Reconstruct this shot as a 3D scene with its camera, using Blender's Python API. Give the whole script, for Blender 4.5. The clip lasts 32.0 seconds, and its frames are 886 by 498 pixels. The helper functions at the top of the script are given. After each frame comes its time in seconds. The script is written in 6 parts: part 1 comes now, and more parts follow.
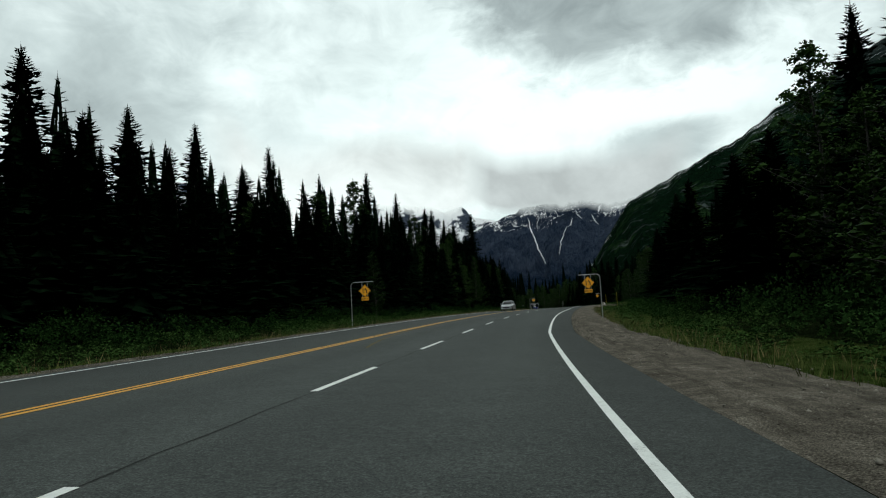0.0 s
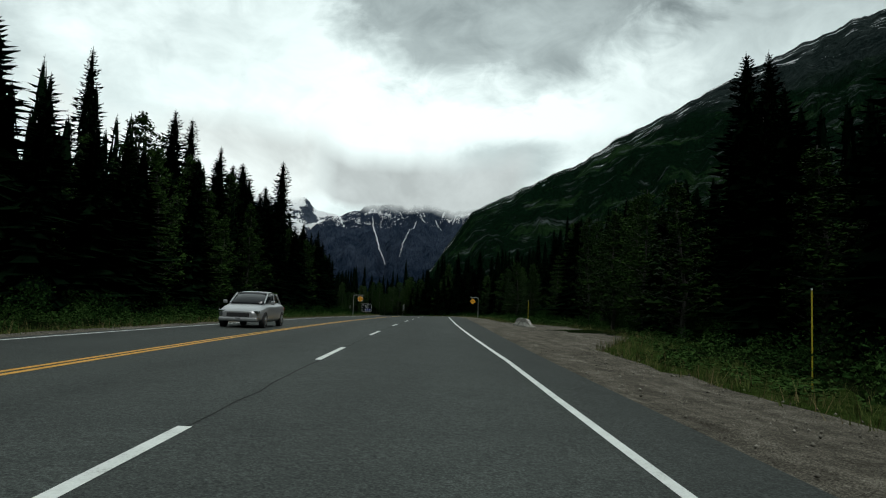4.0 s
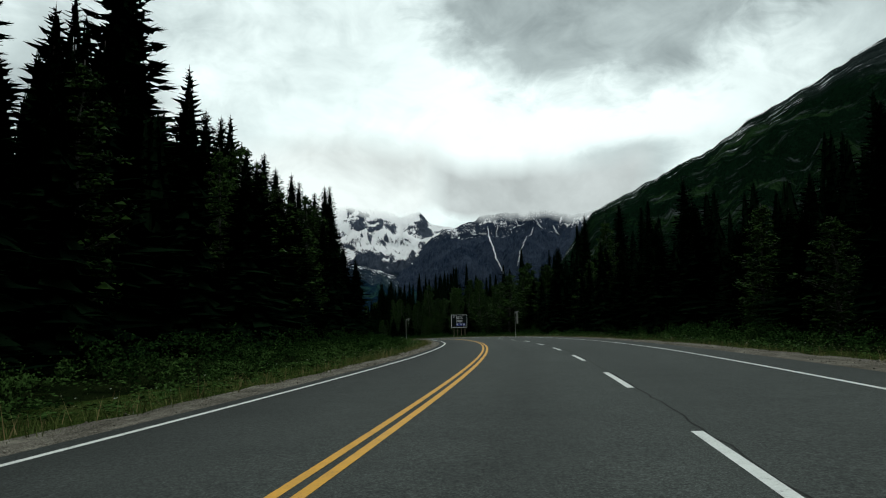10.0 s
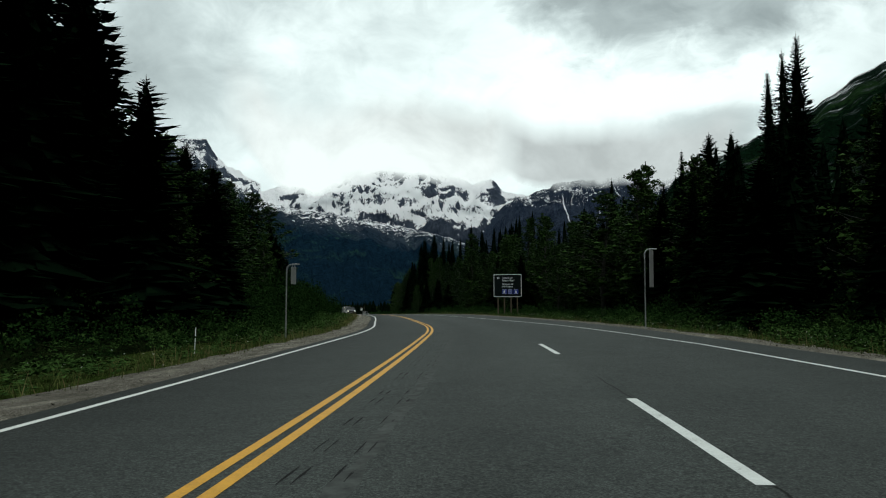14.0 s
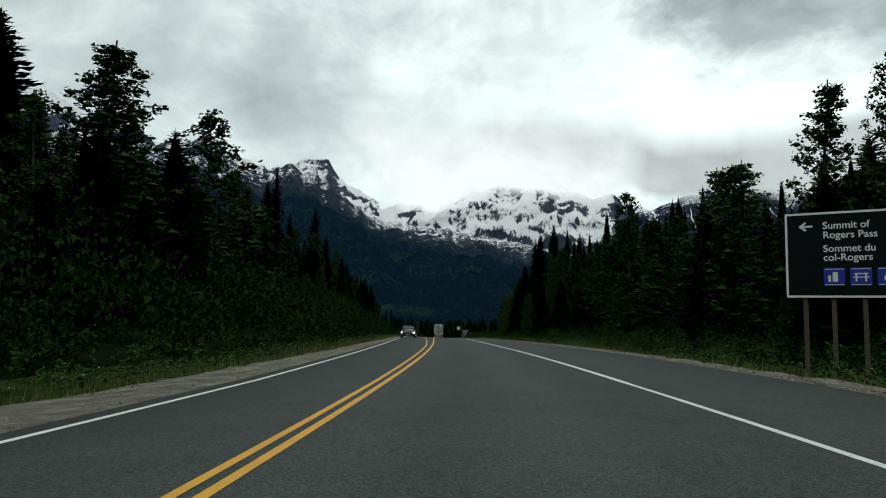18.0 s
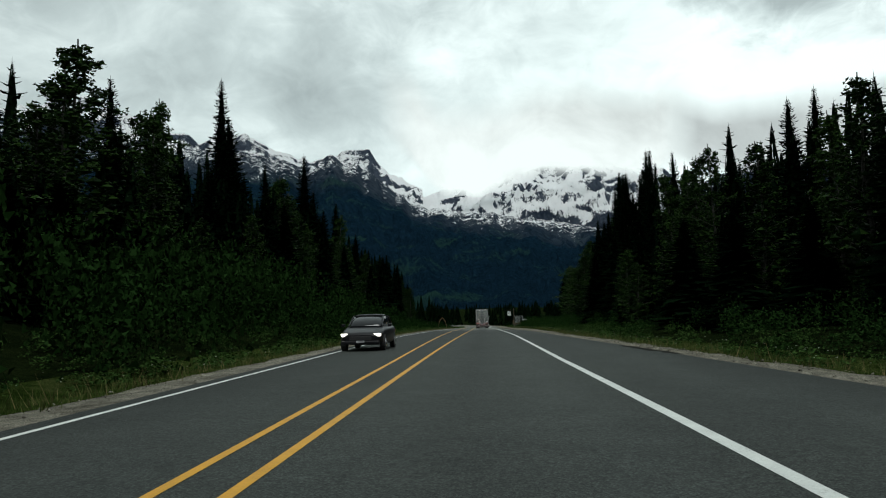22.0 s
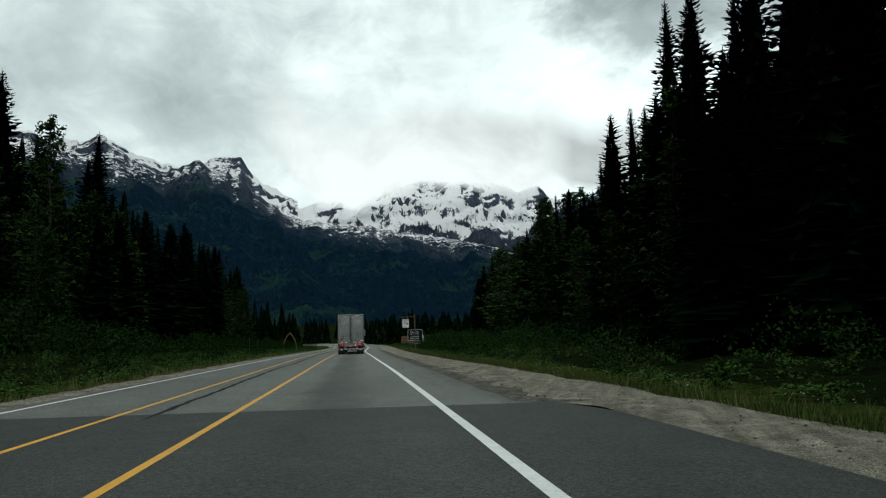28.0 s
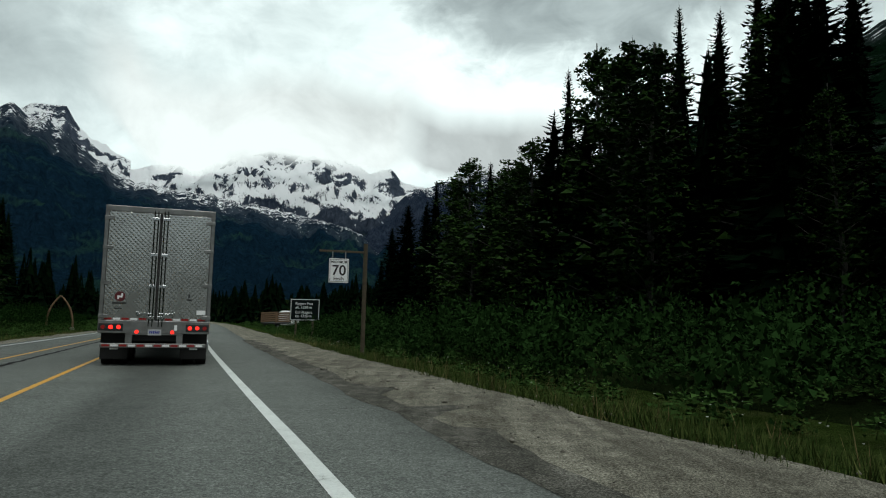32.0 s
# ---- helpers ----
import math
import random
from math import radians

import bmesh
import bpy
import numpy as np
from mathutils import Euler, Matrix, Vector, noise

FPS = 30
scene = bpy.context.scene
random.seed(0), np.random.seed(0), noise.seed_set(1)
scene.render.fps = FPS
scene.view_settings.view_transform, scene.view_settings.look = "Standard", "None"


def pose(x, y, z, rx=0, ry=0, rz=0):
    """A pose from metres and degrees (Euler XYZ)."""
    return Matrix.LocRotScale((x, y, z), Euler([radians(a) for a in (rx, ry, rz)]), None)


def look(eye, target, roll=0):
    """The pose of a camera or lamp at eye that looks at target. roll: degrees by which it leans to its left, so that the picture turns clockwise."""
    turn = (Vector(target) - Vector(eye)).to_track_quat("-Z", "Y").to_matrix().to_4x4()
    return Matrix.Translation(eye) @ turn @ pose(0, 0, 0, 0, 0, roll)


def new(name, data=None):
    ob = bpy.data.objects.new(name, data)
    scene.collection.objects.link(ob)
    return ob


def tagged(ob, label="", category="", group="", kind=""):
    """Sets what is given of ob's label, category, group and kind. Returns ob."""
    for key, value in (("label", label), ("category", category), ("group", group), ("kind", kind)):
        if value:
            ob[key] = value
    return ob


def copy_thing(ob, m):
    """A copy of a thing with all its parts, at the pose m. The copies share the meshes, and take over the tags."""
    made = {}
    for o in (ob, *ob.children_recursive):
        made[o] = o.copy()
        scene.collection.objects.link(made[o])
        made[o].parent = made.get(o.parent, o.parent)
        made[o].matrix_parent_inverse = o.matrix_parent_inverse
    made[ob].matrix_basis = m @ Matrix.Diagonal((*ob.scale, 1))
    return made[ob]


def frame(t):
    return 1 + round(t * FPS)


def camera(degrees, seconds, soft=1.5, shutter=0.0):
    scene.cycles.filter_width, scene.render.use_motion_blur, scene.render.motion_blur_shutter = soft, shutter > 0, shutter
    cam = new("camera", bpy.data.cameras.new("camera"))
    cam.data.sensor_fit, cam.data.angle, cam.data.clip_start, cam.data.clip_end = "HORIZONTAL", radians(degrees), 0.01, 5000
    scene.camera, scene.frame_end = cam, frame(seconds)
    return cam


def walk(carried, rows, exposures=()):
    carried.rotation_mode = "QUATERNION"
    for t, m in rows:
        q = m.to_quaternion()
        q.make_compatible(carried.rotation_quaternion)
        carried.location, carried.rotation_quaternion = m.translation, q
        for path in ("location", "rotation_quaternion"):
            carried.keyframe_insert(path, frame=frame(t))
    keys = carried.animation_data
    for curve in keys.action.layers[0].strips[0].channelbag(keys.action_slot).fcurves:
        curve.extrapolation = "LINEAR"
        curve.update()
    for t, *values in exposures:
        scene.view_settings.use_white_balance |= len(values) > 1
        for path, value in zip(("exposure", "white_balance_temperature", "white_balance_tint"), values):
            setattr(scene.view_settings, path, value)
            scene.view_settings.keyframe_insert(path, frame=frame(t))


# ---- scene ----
cam = camera(64.48, 32.0, 1.15)
PATH = [
    (0.0, pose(7.069, 0.123, 1.087, 95.518, 3.134, 7.695)),
    (0.5, pose(6.551, 9.107, 1.172, 95.282, 3.474, 7.903)),
    (1.0, pose(6.301, 18.190, 1.279, 94.243, 2.082, 4.056)),
    (1.5, pose(6.322, 27.365, 1.406, 95.234, 2.207, 2.838)),
    (2.0, pose(6.605, 36.623, 1.573, 94.556, 3.090, 1.627)),
    (2.5, pose(6.928, 45.898, 1.745, 95.461, 1.572, -1.303)),
    (3.0, pose(7.376, 55.125, 1.904, 94.804, -0.051, -3.970)),
    (3.5, pose(7.405, 64.333, 2.064, 95.076, -2.165, -5.867)),
    (4.5, pose(8.471, 82.539, 2.329, 95.540, -0.990, -5.498)),
    (5.5, pose(9.792, 100.255, 2.555, 96.004, 0.186, -5.129)),
    (6.0, pose(10.415, 108.924, 2.654, 94.927, 0.970, -4.443)),
    (6.5, pose(10.939, 117.545, 2.740, 94.181, 1.876, -4.027)),
    (7.0, pose(11.465, 126.180, 2.813, 94.684, 1.330, -4.568)),
    (7.5, pose(11.938, 134.838, 2.873, 94.348, 0.162, -2.801)),
    (8.0, pose(12.333, 143.519, 2.918, 93.574, 0.200, -0.749)),
    (8.5, pose(12.601, 152.247, 2.945, 94.312, 0.546, 2.441)),
    (9.0, pose(13.049, 161.011, 2.955, 95.803, -0.178, 5.684)),
    (9.5, pose(13.456, 169.831, 2.958, 95.520, 0.737, 5.256)),
    (10.0, pose(13.774, 178.708, 2.951, 96.169, 1.111, 4.220)),
    (10.5, pose(14.375, 187.608, 2.940, 96.264, 0.163, 3.122)),
    (11.0, pose(14.817, 196.559, 2.921, 94.656, 0.954, 2.374)),
    (11.5, pose(15.206, 205.556, 2.894, 94.934, 0.972, 3.012)),
    (12.0, pose(15.315, 214.603, 2.856, 94.094, -0.190, 5.704)),
    (12.5, pose(15.067, 223.591, 2.803, 94.640, 0.075, 6.998)),
    (13.0, pose(14.730, 232.421, 2.740, 93.799, -0.089, 7.537)),
    (13.5, pose(14.113, 241.082, 2.665, 94.190, -0.240, 9.313)),
    (14.0, pose(13.271, 249.561, 2.580, 93.697, -0.162, 10.094)),
    (14.5, pose(12.476, 257.917, 2.487, 93.883, -0.870, 11.815)),
    (15.5, pose(10.057, 274.272, 2.263, 93.300, -0.250, 13.064)),
    (16.5, pose(6.736, 290.236, 2.015, 92.716, 0.371, 14.313)),
    (17.0, pose(4.902, 297.991, 1.891, 93.388, 0.069, 15.796)),
    (17.5, pose(2.923, 305.636, 1.760, 94.432, -0.293, 18.100)),
    (18.0, pose(0.805, 313.174, 1.624, 95.078, -0.865, 19.646)),
    (18.5, pose(-1.427, 320.507, 1.484, 95.214, -0.032, 20.623)),
    (19.0, pose(-3.532, 327.596, 1.346, 93.430, 0.996, 20.723)),
    (19.5, pose(-5.809, 334.346, 1.203, 93.836, 1.219, 21.570)),
    (20.0, pose(-7.917, 340.862, 1.059, 93.994, 1.073, 21.534)),
    (20.5, pose(-10.097, 347.156, 0.910, 95.149, 1.105, 21.854)),
    (21.0, pose(-12.204, 353.372, 0.758, 95.242, 1.625, 21.820)),
    (21.5, pose(-14.389, 359.456, 0.601, 93.636, 1.846, 22.915)),
    (22.0, pose(-16.582, 365.430, 0.439, 94.033, 1.720, 23.666)),
    (22.5, pose(-18.853, 371.330, 0.272, 92.894, 2.288, 22.977)),
    (23.0, pose(-20.902, 377.323, 0.098, 94.374, 1.791, 23.440)),
    (23.5, pose(-23.008, 383.307, -0.083, 95.436, 1.417, 22.532)),
    (24.0, pose(-25.181, 389.280, -0.270, 95.371, 1.961, 21.810)),
    (24.5, pose(-27.268, 395.345, -0.465, 94.846, 2.242, 21.768)),
    (25.0, pose(-29.519, 401.455, -0.669, 94.292, 2.543, 21.485)),
    (25.5, pose(-31.702, 407.694, -0.884, 93.773, 2.313, 20.960)),
    (26.5, pose(-36.384, 420.350, -1.340, 93.988, 1.891, 19.042)),
    (27.5, pose(-41.172, 433.230, -1.833, 94.203, 1.468, 17.124)),
    (28.0, pose(-43.664, 439.724, -2.093, 95.061, 1.659, 13.635)),
    (28.5, pose(-46.117, 446.198, -2.355, 93.878, 1.291, 13.449)),
    (29.0, pose(-48.402, 452.608, -2.615, 92.851, 1.671, 12.694)),
    (29.5, pose(-50.707, 458.881, -2.872, 93.860, 1.468, 13.122)),
    (30.0, pose(-52.974, 465.041, -3.126, 94.369, 0.750, 13.257)),
    (30.5, pose(-55.254, 471.172, -3.381, 93.690, 1.143, 13.454)),
    (31.0, pose(-57.639, 477.340, -3.639, 93.607, -0.932, 11.337)),
    (31.5, pose(-60.048, 483.577, -3.902, 93.180, -1.275, 7.290)),
    (32.0, pose(-62.388, 489.917, -4.171, 93.693, -1.553, 0.825)),
]
walk(cam, PATH)

# ---- world and light: a high overcast with broken grey cloud ----
SUN_AZ, SUN_EL = radians(150), radians(62)


def link(nt, a, b):
    nt.links.new(a, b)


def node(nt, kind, **values):
    n = nt.nodes.new("ShaderNode" + kind)
    for key, value in values.items():
        if key in n.inputs:
            n.inputs[key].default_value = value
        elif key == "operation":
            n.operation = value
        elif key == "uv_map":
            n.uv_map = value
        elif key == "sky_type":
            n.sky_type = value
        elif key == "sun_disc":
            n.sun_disc = value
        elif key == "sun_elevation":
            n.sun_elevation = value
        elif key == "sun_rotation":
            n.sun_rotation = value
    return n


def ramp(nt, source, stops):
    n = nt.nodes.new("ShaderNodeValToRGB")
    el = n.color_ramp.elements
    while len(el) < len(stops):
        el.new(0.5)
    for e, (at, c) in zip(el, stops):
        e.position = at
        e.color = (c, c, c, 1) if isinstance(c, (int, float)) else (*c, 1)
    link(nt, source, n.inputs[0])
    return n.outputs[0]


def calc(nt, op, a, b=0.0, clamp=False):
    n = nt.nodes.new("ShaderNodeMath")
    n.operation, n.use_clamp = op, clamp
    for i, v in enumerate((a, b)):
        if isinstance(v, (int, float)):
            n.inputs[i].default_value = v
        else:
            link(nt, v, n.inputs[i])
    return n.outputs[0]


def mixc(nt, fac, a, b, mode="MIX"):
    n = nt.nodes.new("ShaderNodeMix")
    n.data_type, n.blend_type = "RGBA", mode
    for sock, v in ((n.inputs[0], fac), (n.inputs[6], a), (n.inputs[7], b)):
        if isinstance(v, (int, float)):
            sock.default_value = v
        elif isinstance(v, tuple):
            sock.default_value = (*v, 1)
        else:
            link(nt, v, sock)
    return n.outputs[2]


def toward(az, el):
    a, e = radians(az), radians(el)
    return (math.sin(a) * math.cos(e), math.cos(a) * math.cos(e), math.sin(e))


world = bpy.data.worlds.new("overcast_sky")
scene.world = world
world.use_nodes = True
wt = world.node_tree
wt.nodes.clear()
sky = node(wt, "TexSky", sky_type="NISHITA", sun_disc=False, sun_elevation=SUN_EL, sun_rotation=SUN_AZ)
coord = node(wt, "TexCoord")
way = coord.outputs["Generated"]
stretch = node(wt, "Mapping")
stretch.inputs["Scale"].default_value = (1.0, 1.0, 1.5)
link(wt, way, stretch.inputs[0])
big = node(wt, "TexNoise", Scale=4.2, Detail=7.0, Roughness=0.55, Distortion=0.5)
fine = node(wt, "TexNoise", Scale=13.0, Detail=8.0, Roughness=0.6, Distortion=0.7)
link(wt, stretch.outputs[0], big.inputs["Vector"])
link(wt, stretch.outputs[0], fine.inputs["Vector"])
lumps = calc(wt, "SUBTRACT", big.outputs[0], 0.5)
wisps = calc(wt, "SUBTRACT", fine.outputs[0], 0.5)


def bank_of_cloud(az, el, wide, tall, edge, torn):
    """1 in the middle of a cloud mass in that direction of the sky, 0 outside."""
    shift = node(wt, "VectorMath", operation="SUBTRACT")
    link(wt, way, shift.inputs[0])
    shift.inputs[1].default_value = toward(az, el)
    size_of = node(wt, "Mapping")
    size_of.inputs["Scale"].default_value = (1 / wide, 1 / wide, 1 / tall)
    link(wt, shift.outputs[0], size_of.inputs[0])
    size = node(wt, "VectorMath", operation="LENGTH")
    link(wt, size_of.outputs[0], size.inputs[0])
    d = calc(wt, "ADD", size.outputs[1], calc(wt, "ADD", calc(wt, "MULTIPLY", lumps, torn), calc(wt, "MULTIPLY", wisps, torn * 0.55)))
    return calc(wt, "MULTIPLY", calc(wt, "SUBTRACT", 1.0 + edge / 2, d), 1 / edge, clamp=True)


tone = calc(wt, "ADD", calc(wt, "MULTIPLY", lumps, 0.80), calc(wt, "MULTIPLY", wisps, 0.40))
tone = calc(wt, "ADD", tone, 0.83)
for az, el, wide, tall, edge, torn, much in ((-6, 14.5, 0.20, 0.10, 0.9, 1.3, 0.17), (13, 16.2, 0.13, 0.035, 0.8, 1.2, 0.19), (9.5, 26.6, 0.235, 0.150, 0.32, 0.9, -0.40),
                                             (10.5, 12.4, 0.085, 0.030, 0.6, 1.6, -0.24), (6, 9.5, 0.12, 0.035, 0.8, 1.2, -0.12), (-17, 21, 0.10, 0.04, 0.9, 1.5, -0.07),
                                             (-42, 19, 0.32, 0.13, 0.9, 1.2, -0.13), (-27, 12, 0.13, 0.05, 0.9, 1.3, 0.12), (33, 22, 0.16, 0.10, 0.8, 1.2, -0.12)):
    tone = calc(wt, "ADD", tone, calc(wt, "MULTIPLY", bank_of_cloud(az, el, wide, tall, edge, torn), much))
cloud = ramp(wt, tone, ((0.05, (0.15, 0.165, 0.17)), (0.35, (0.34, 0.36, 0.365)), (0.70, (0.70, 0.725, 0.725)), (1.0, (1.10, 1.11, 1.10))))
blue = mixc(wt, 1.0, sky.outputs[0], (0.07, 0.07, 0.07), "MULTIPLY")
# thin overcast: brightest in the gap over the pass ahead, duller behind
facing = node(wt, "VectorMath", operation="DOT_PRODUCT")
link(wt, way, facing.inputs[0])
facing.inputs[1].default_value = toward(-4, 24)
veil = ramp(wt, calc(wt, "MULTIPLY", calc(wt, "ADD", facing.outputs[1], 1.0), 0.5), ((0.0, 0.30), (0.55, 0.40), (0.86, 0.92), (1.0, 1.12)))
cloud = mixc(wt, 1.0, cloud, veil, "MULTIPLY")
cloud = mixc(wt, 1.0, cloud, (0.872, 0.995, 0.985), "MULTIPLY")
back = node(wt, "Background", Strength=1.0)
link(wt, mixc(wt, 0.94, blue, cloud), back.inputs[0])
link(wt, back.outputs[0], node(wt, "OutputWorld").inputs[0])

sun = new("sun", bpy.data.lights.new("sun", "SUN"))
sun.data.energy, sun.data.angle, sun.data.color = 1.5, radians(30), (0.97, 1.0, 0.97)
sun.matrix_world = look(Vector(toward(math.degrees(SUN_AZ), math.degrees(SUN_EL))) * 50, (0, 0, 0))
scene.view_settings.exposure = 0.0


# ---- materials ----
def material(name, rough=0.8, metal=0.0):
    m = bpy.data.materials.new(name)
    m.use_nodes = True
    nt = m.node_tree
    b = nt.nodes["Principled BSDF"]
    b.inputs["Roughness"].default_value, b.inputs["Metallic"].default_value = rough, metal
    return m, nt, b


def place(nt, scale=1.0):
    g = node(nt, "TexCoord")
    if scale == 1.0:
        return g.outputs["Object"]
    mp = node(nt, "Mapping")
    mp.inputs["Scale"].default_value = scale if isinstance(scale, tuple) else (scale,) * 3
    link(nt, g.outputs["Object"], mp.inputs[0])
    return mp.outputs[0]


def speckle(nt, at, scale, detail=4.0, rough=0.6):
    n = node(nt, "TexNoise", Scale=scale, Detail=detail, Roughness=rough)
    link(nt, at, n.inputs["Vector"])
    return n.outputs[0]


def bump(nt, b, height, strength, distance):
    n = node(nt, "Bump", Strength=strength, Distance=distance)
    link(nt, height, n.inputs["Height"])
    link(nt, n.outputs[0], b.inputs["Normal"])


def plain(name, color, rough=0.6, metal=0.0, vary=0.15, scale=3.0, relief=0.0, gloss=0.5):
    m, nt, b = material(name, rough, metal)
    b.inputs["Specular IOR Level"].default_value = gloss
    at = place(nt)
    n = speckle(nt, at, scale, 5.0)
    lo = tuple(c * (1 - vary) for c in color)
    hi = tuple(min(1, c * (1 + vary)) for c in color)
    link(nt, ramp(nt, n, ((0.3, lo), (0.7, hi))), b.inputs["Base Color"])
    if relief:
        bump(nt, b, speckle(nt, at, scale * 8, 4.0), 0.5, relief)
    return m


def foliage(name, dark, light, rough=0.6, gloss=0.0):
    m, nt, b = material(name, rough)
    info = node(nt, "ObjectInfo")
    isl = node(nt, "NewGeometry")
    mix = calc(nt, "ADD", calc(nt, "MULTIPLY", isl.outputs["Random Per Island"], 0.6), calc(nt, "MULTIPLY", info.outputs["Random"], 0.4))
    link(nt, ramp(nt, mix, ((0.1, dark), (0.9, light))), b.inputs["Base Color"])
    b.inputs["Specular IOR Level"].default_value = gloss
    return m


def asphalt(name, dark, light, coarse, tracks):
    """Stone grain, broad patches and lane tones: tyre and oil tracks, plus painted-in lens vignetting."""
    m, nt, b = material(name, 0.85)
    at = place(nt)
    grain = speckle(nt, at, 46.0, 2.0, 0.8)
    pebble = speckle(nt, at, 15.0, 3.0, 0.7)
    mid = speckle(nt, at, 1.1, 6.0, 0.65)
    wide = speckle(nt, place(nt, (0.16, 0.05, 0.1)), 1.0, 4.0)
    base = ramp(nt, calc(nt, "ADD", calc(nt, "MULTIPLY", mid, 0.5), calc(nt, "MULTIPLY", wide, 0.5)), ((0.36, dark), (0.64, light)))
    stone = ramp(nt, grain, ((0.34, 0.46), (0.5, 0.96), (0.66, coarse)))
    lump = ramp(nt, pebble, ((0.36, 0.74), (0.5, 1.0), (0.66, 1.25)))
    uv = node(nt, "UVMap", uv_map="lane")
    lane = node(nt, "SeparateXYZ")
    link(nt, uv.outputs[0], lane.inputs[0])
    stir = speckle(nt, place(nt, (0.5, 0.12, 0.5)), 1.0, 5.0, 0.65)
    across = calc(nt, "ADD", lane.outputs[1], calc(nt, "MULTIPLY", calc(nt, "SUBTRACT", stir, 0.5), 0.09))
    worn = ramp(nt, across, tracks)
    col = mixc(nt, 1.0, mixc(nt, 1.0, base, stone, "MULTIPLY"), lump, "MULTIPLY")
    link(nt, mixc(nt, 1.0, col, worn, "MULTIPLY"), b.inputs["Base Color"])
    bump(nt, b, calc(nt, "ADD", grain, pebble), 0.45, 0.010)
    b.inputs["Specular IOR Level"].default_value = 0.12
    return m


# the low first stops dim the left lane, vignetting put into the asphalt colour
M_ROAD = asphalt("dark_asphalt", (0.037, 0.043, 0.040), (0.053, 0.061, 0.056), 1.75,
                 ((0.08, 0.82), (0.28, 0.86), (0.37, 0.97), (0.40, 0.94), (0.445, 0.82), (0.49, 0.95), (0.55, 1.06), (0.60, 0.92), (0.68, 0.88), (0.75, 1.0), (0.85, 0.86)))
M_ROAD_OLD = asphalt("worn_grey_asphalt", (0.095, 0.104, 0.094), (0.138, 0.148, 0.136), 1.8,
                     ((0.10, 0.95), (0.20, 0.80), (0.30, 1.0), (0.40, 1.02), (0.435, 0.62), (0.475, 0.70), (0.52, 1.04), (0.66, 1.06), (0.72, 0.70), (0.80, 0.6)))
M_TAR = plain("tar", (0.016, 0.016, 0.016), 0.9, gloss=0.05)


def paint(name, color, worn_off=0.0):
    m, nt, b = material(name, 0.65)
    at = place(nt)
    worn = calc(nt, "ADD", calc(nt, "MULTIPLY", speckle(nt, at, 38.0, 3.0, 0.8), 0.55), calc(nt, "MULTIPLY", speckle(nt, at, 3.0, 5.0), 0.45))
    link(nt, ramp(nt, worn, ((0.30 + worn_off, (0.058, 0.066, 0.061)), (0.42 + worn_off, tuple(c * 0.8 for c in color)), (0.6 + worn_off, color))), b.inputs["Base Color"])
    return m


M_WHITE = paint("white_road_paint", (0.66, 0.69, 0.66))
M_YELLOW = paint("yellow_road_paint", (0.62, 0.31, 0.010))
M_YELLOW_SPECK = plain("scraped_yellow_paint", (0.095, 0.076, 0.030), 0.9, 0, 0.5, 14.0, gloss=0.05)


def earth(name, tones, scale, relief, ruts=False, along=None):
    m, nt, b = material(name, 0.95)
    at = place(nt)
    mix = calc(nt, "ADD", calc(nt, "MULTIPLY", speckle(nt, at, scale, 6.0, 0.7), 0.6), calc(nt, "MULTIPLY", speckle(nt, at, scale * 14, 4.0, 0.8), 0.4))
    if ruts:
        run = speckle(nt, place(nt, (3.2, 0.35, 1.0)), 1.0, 5.0, 0.65)
        mix = calc(nt, "ADD", calc(nt, "MULTIPLY", mix, 0.62), calc(nt, "MULTIPLY", run, 0.38))
    col = ramp(nt, mix, tuple(zip((0.36, 0.5, 0.63), tones)))
    grit = speckle(nt, at, 48.0, 3.0, 0.8)
    col = mixc(nt, 1.0, col, ramp(nt, grit, ((0.36, 0.30), (0.5, 0.90), (0.64, 2.0))), "MULTIPLY")
    if along:
        # the tone changes along the valley: (distance north, colour) pairs
        far = node(nt, "SeparateXYZ")
        link(nt, at, far.inputs[0])
        col = mixc(nt, 1.0, col, ramp(nt, calc(nt, "MULTIPLY", far.outputs[1], 0.001), tuple((y * 0.001, c) for y, c in along)), "MULTIPLY")
    link(nt, col, b.inputs["Base Color"])
    bump(nt, b, calc(nt, "ADD", mix, calc(nt, "MULTIPLY", grit, 0.3)), 0.9, relief)
    b.inputs["Specular IOR Level"].default_value = 0.0
    return m


# south end darker: browner stone there, and some lens vignetting put into the tone
M_GRAVEL = earth("sandy_gravel", ((0.056, 0.054, 0.045), (0.140, 0.134, 0.114), (0.27, 0.26, 0.222)), 2.2, 0.08, True, ((60, (0.66, 0.63, 0.60)), (240, (0.90, 0.88, 0.86)), (430, (1.15, 1.14, 1.08))))
# floor tones near black, with the shade under the trees painted in
M_FLOOR = earth("shaded_mossy_floor", ((0.003, 0.006, 0.002), (0.007, 0.012, 0.004), (0.014, 0.021, 0.007)), 0.7, 0.15)
M_BARK = plain("bark", (0.030, 0.026, 0.022), 0.9, 0, 0.4, 6.0, 0.02)
M_PALE_BARK = plain("pale_bark", (0.045, 0.043, 0.038), 0.9, 0, 0.4, 5.0, 0.02)
# needles far below their own tone: the forest's deep shade is in the colour
M_NEEDLE = foliage("shaded_spruce_needles", (0.0010, 0.0036, 0.0019), (0.0038, 0.0110, 0.0044))
M_LEAF = foliage("poplar_leaves", (0.002, 0.009, 0.002), (0.026, 0.058, 0.012), 0.5, 0.012)
M_SHRUB = foliage("alder_leaves", (0.003, 0.010, 0.002), (0.018, 0.045, 0.012))
M_HERB = foliage("verge_herb_leaves", (0.006, 0.020, 0.004), (0.042, 0.084, 0.022))
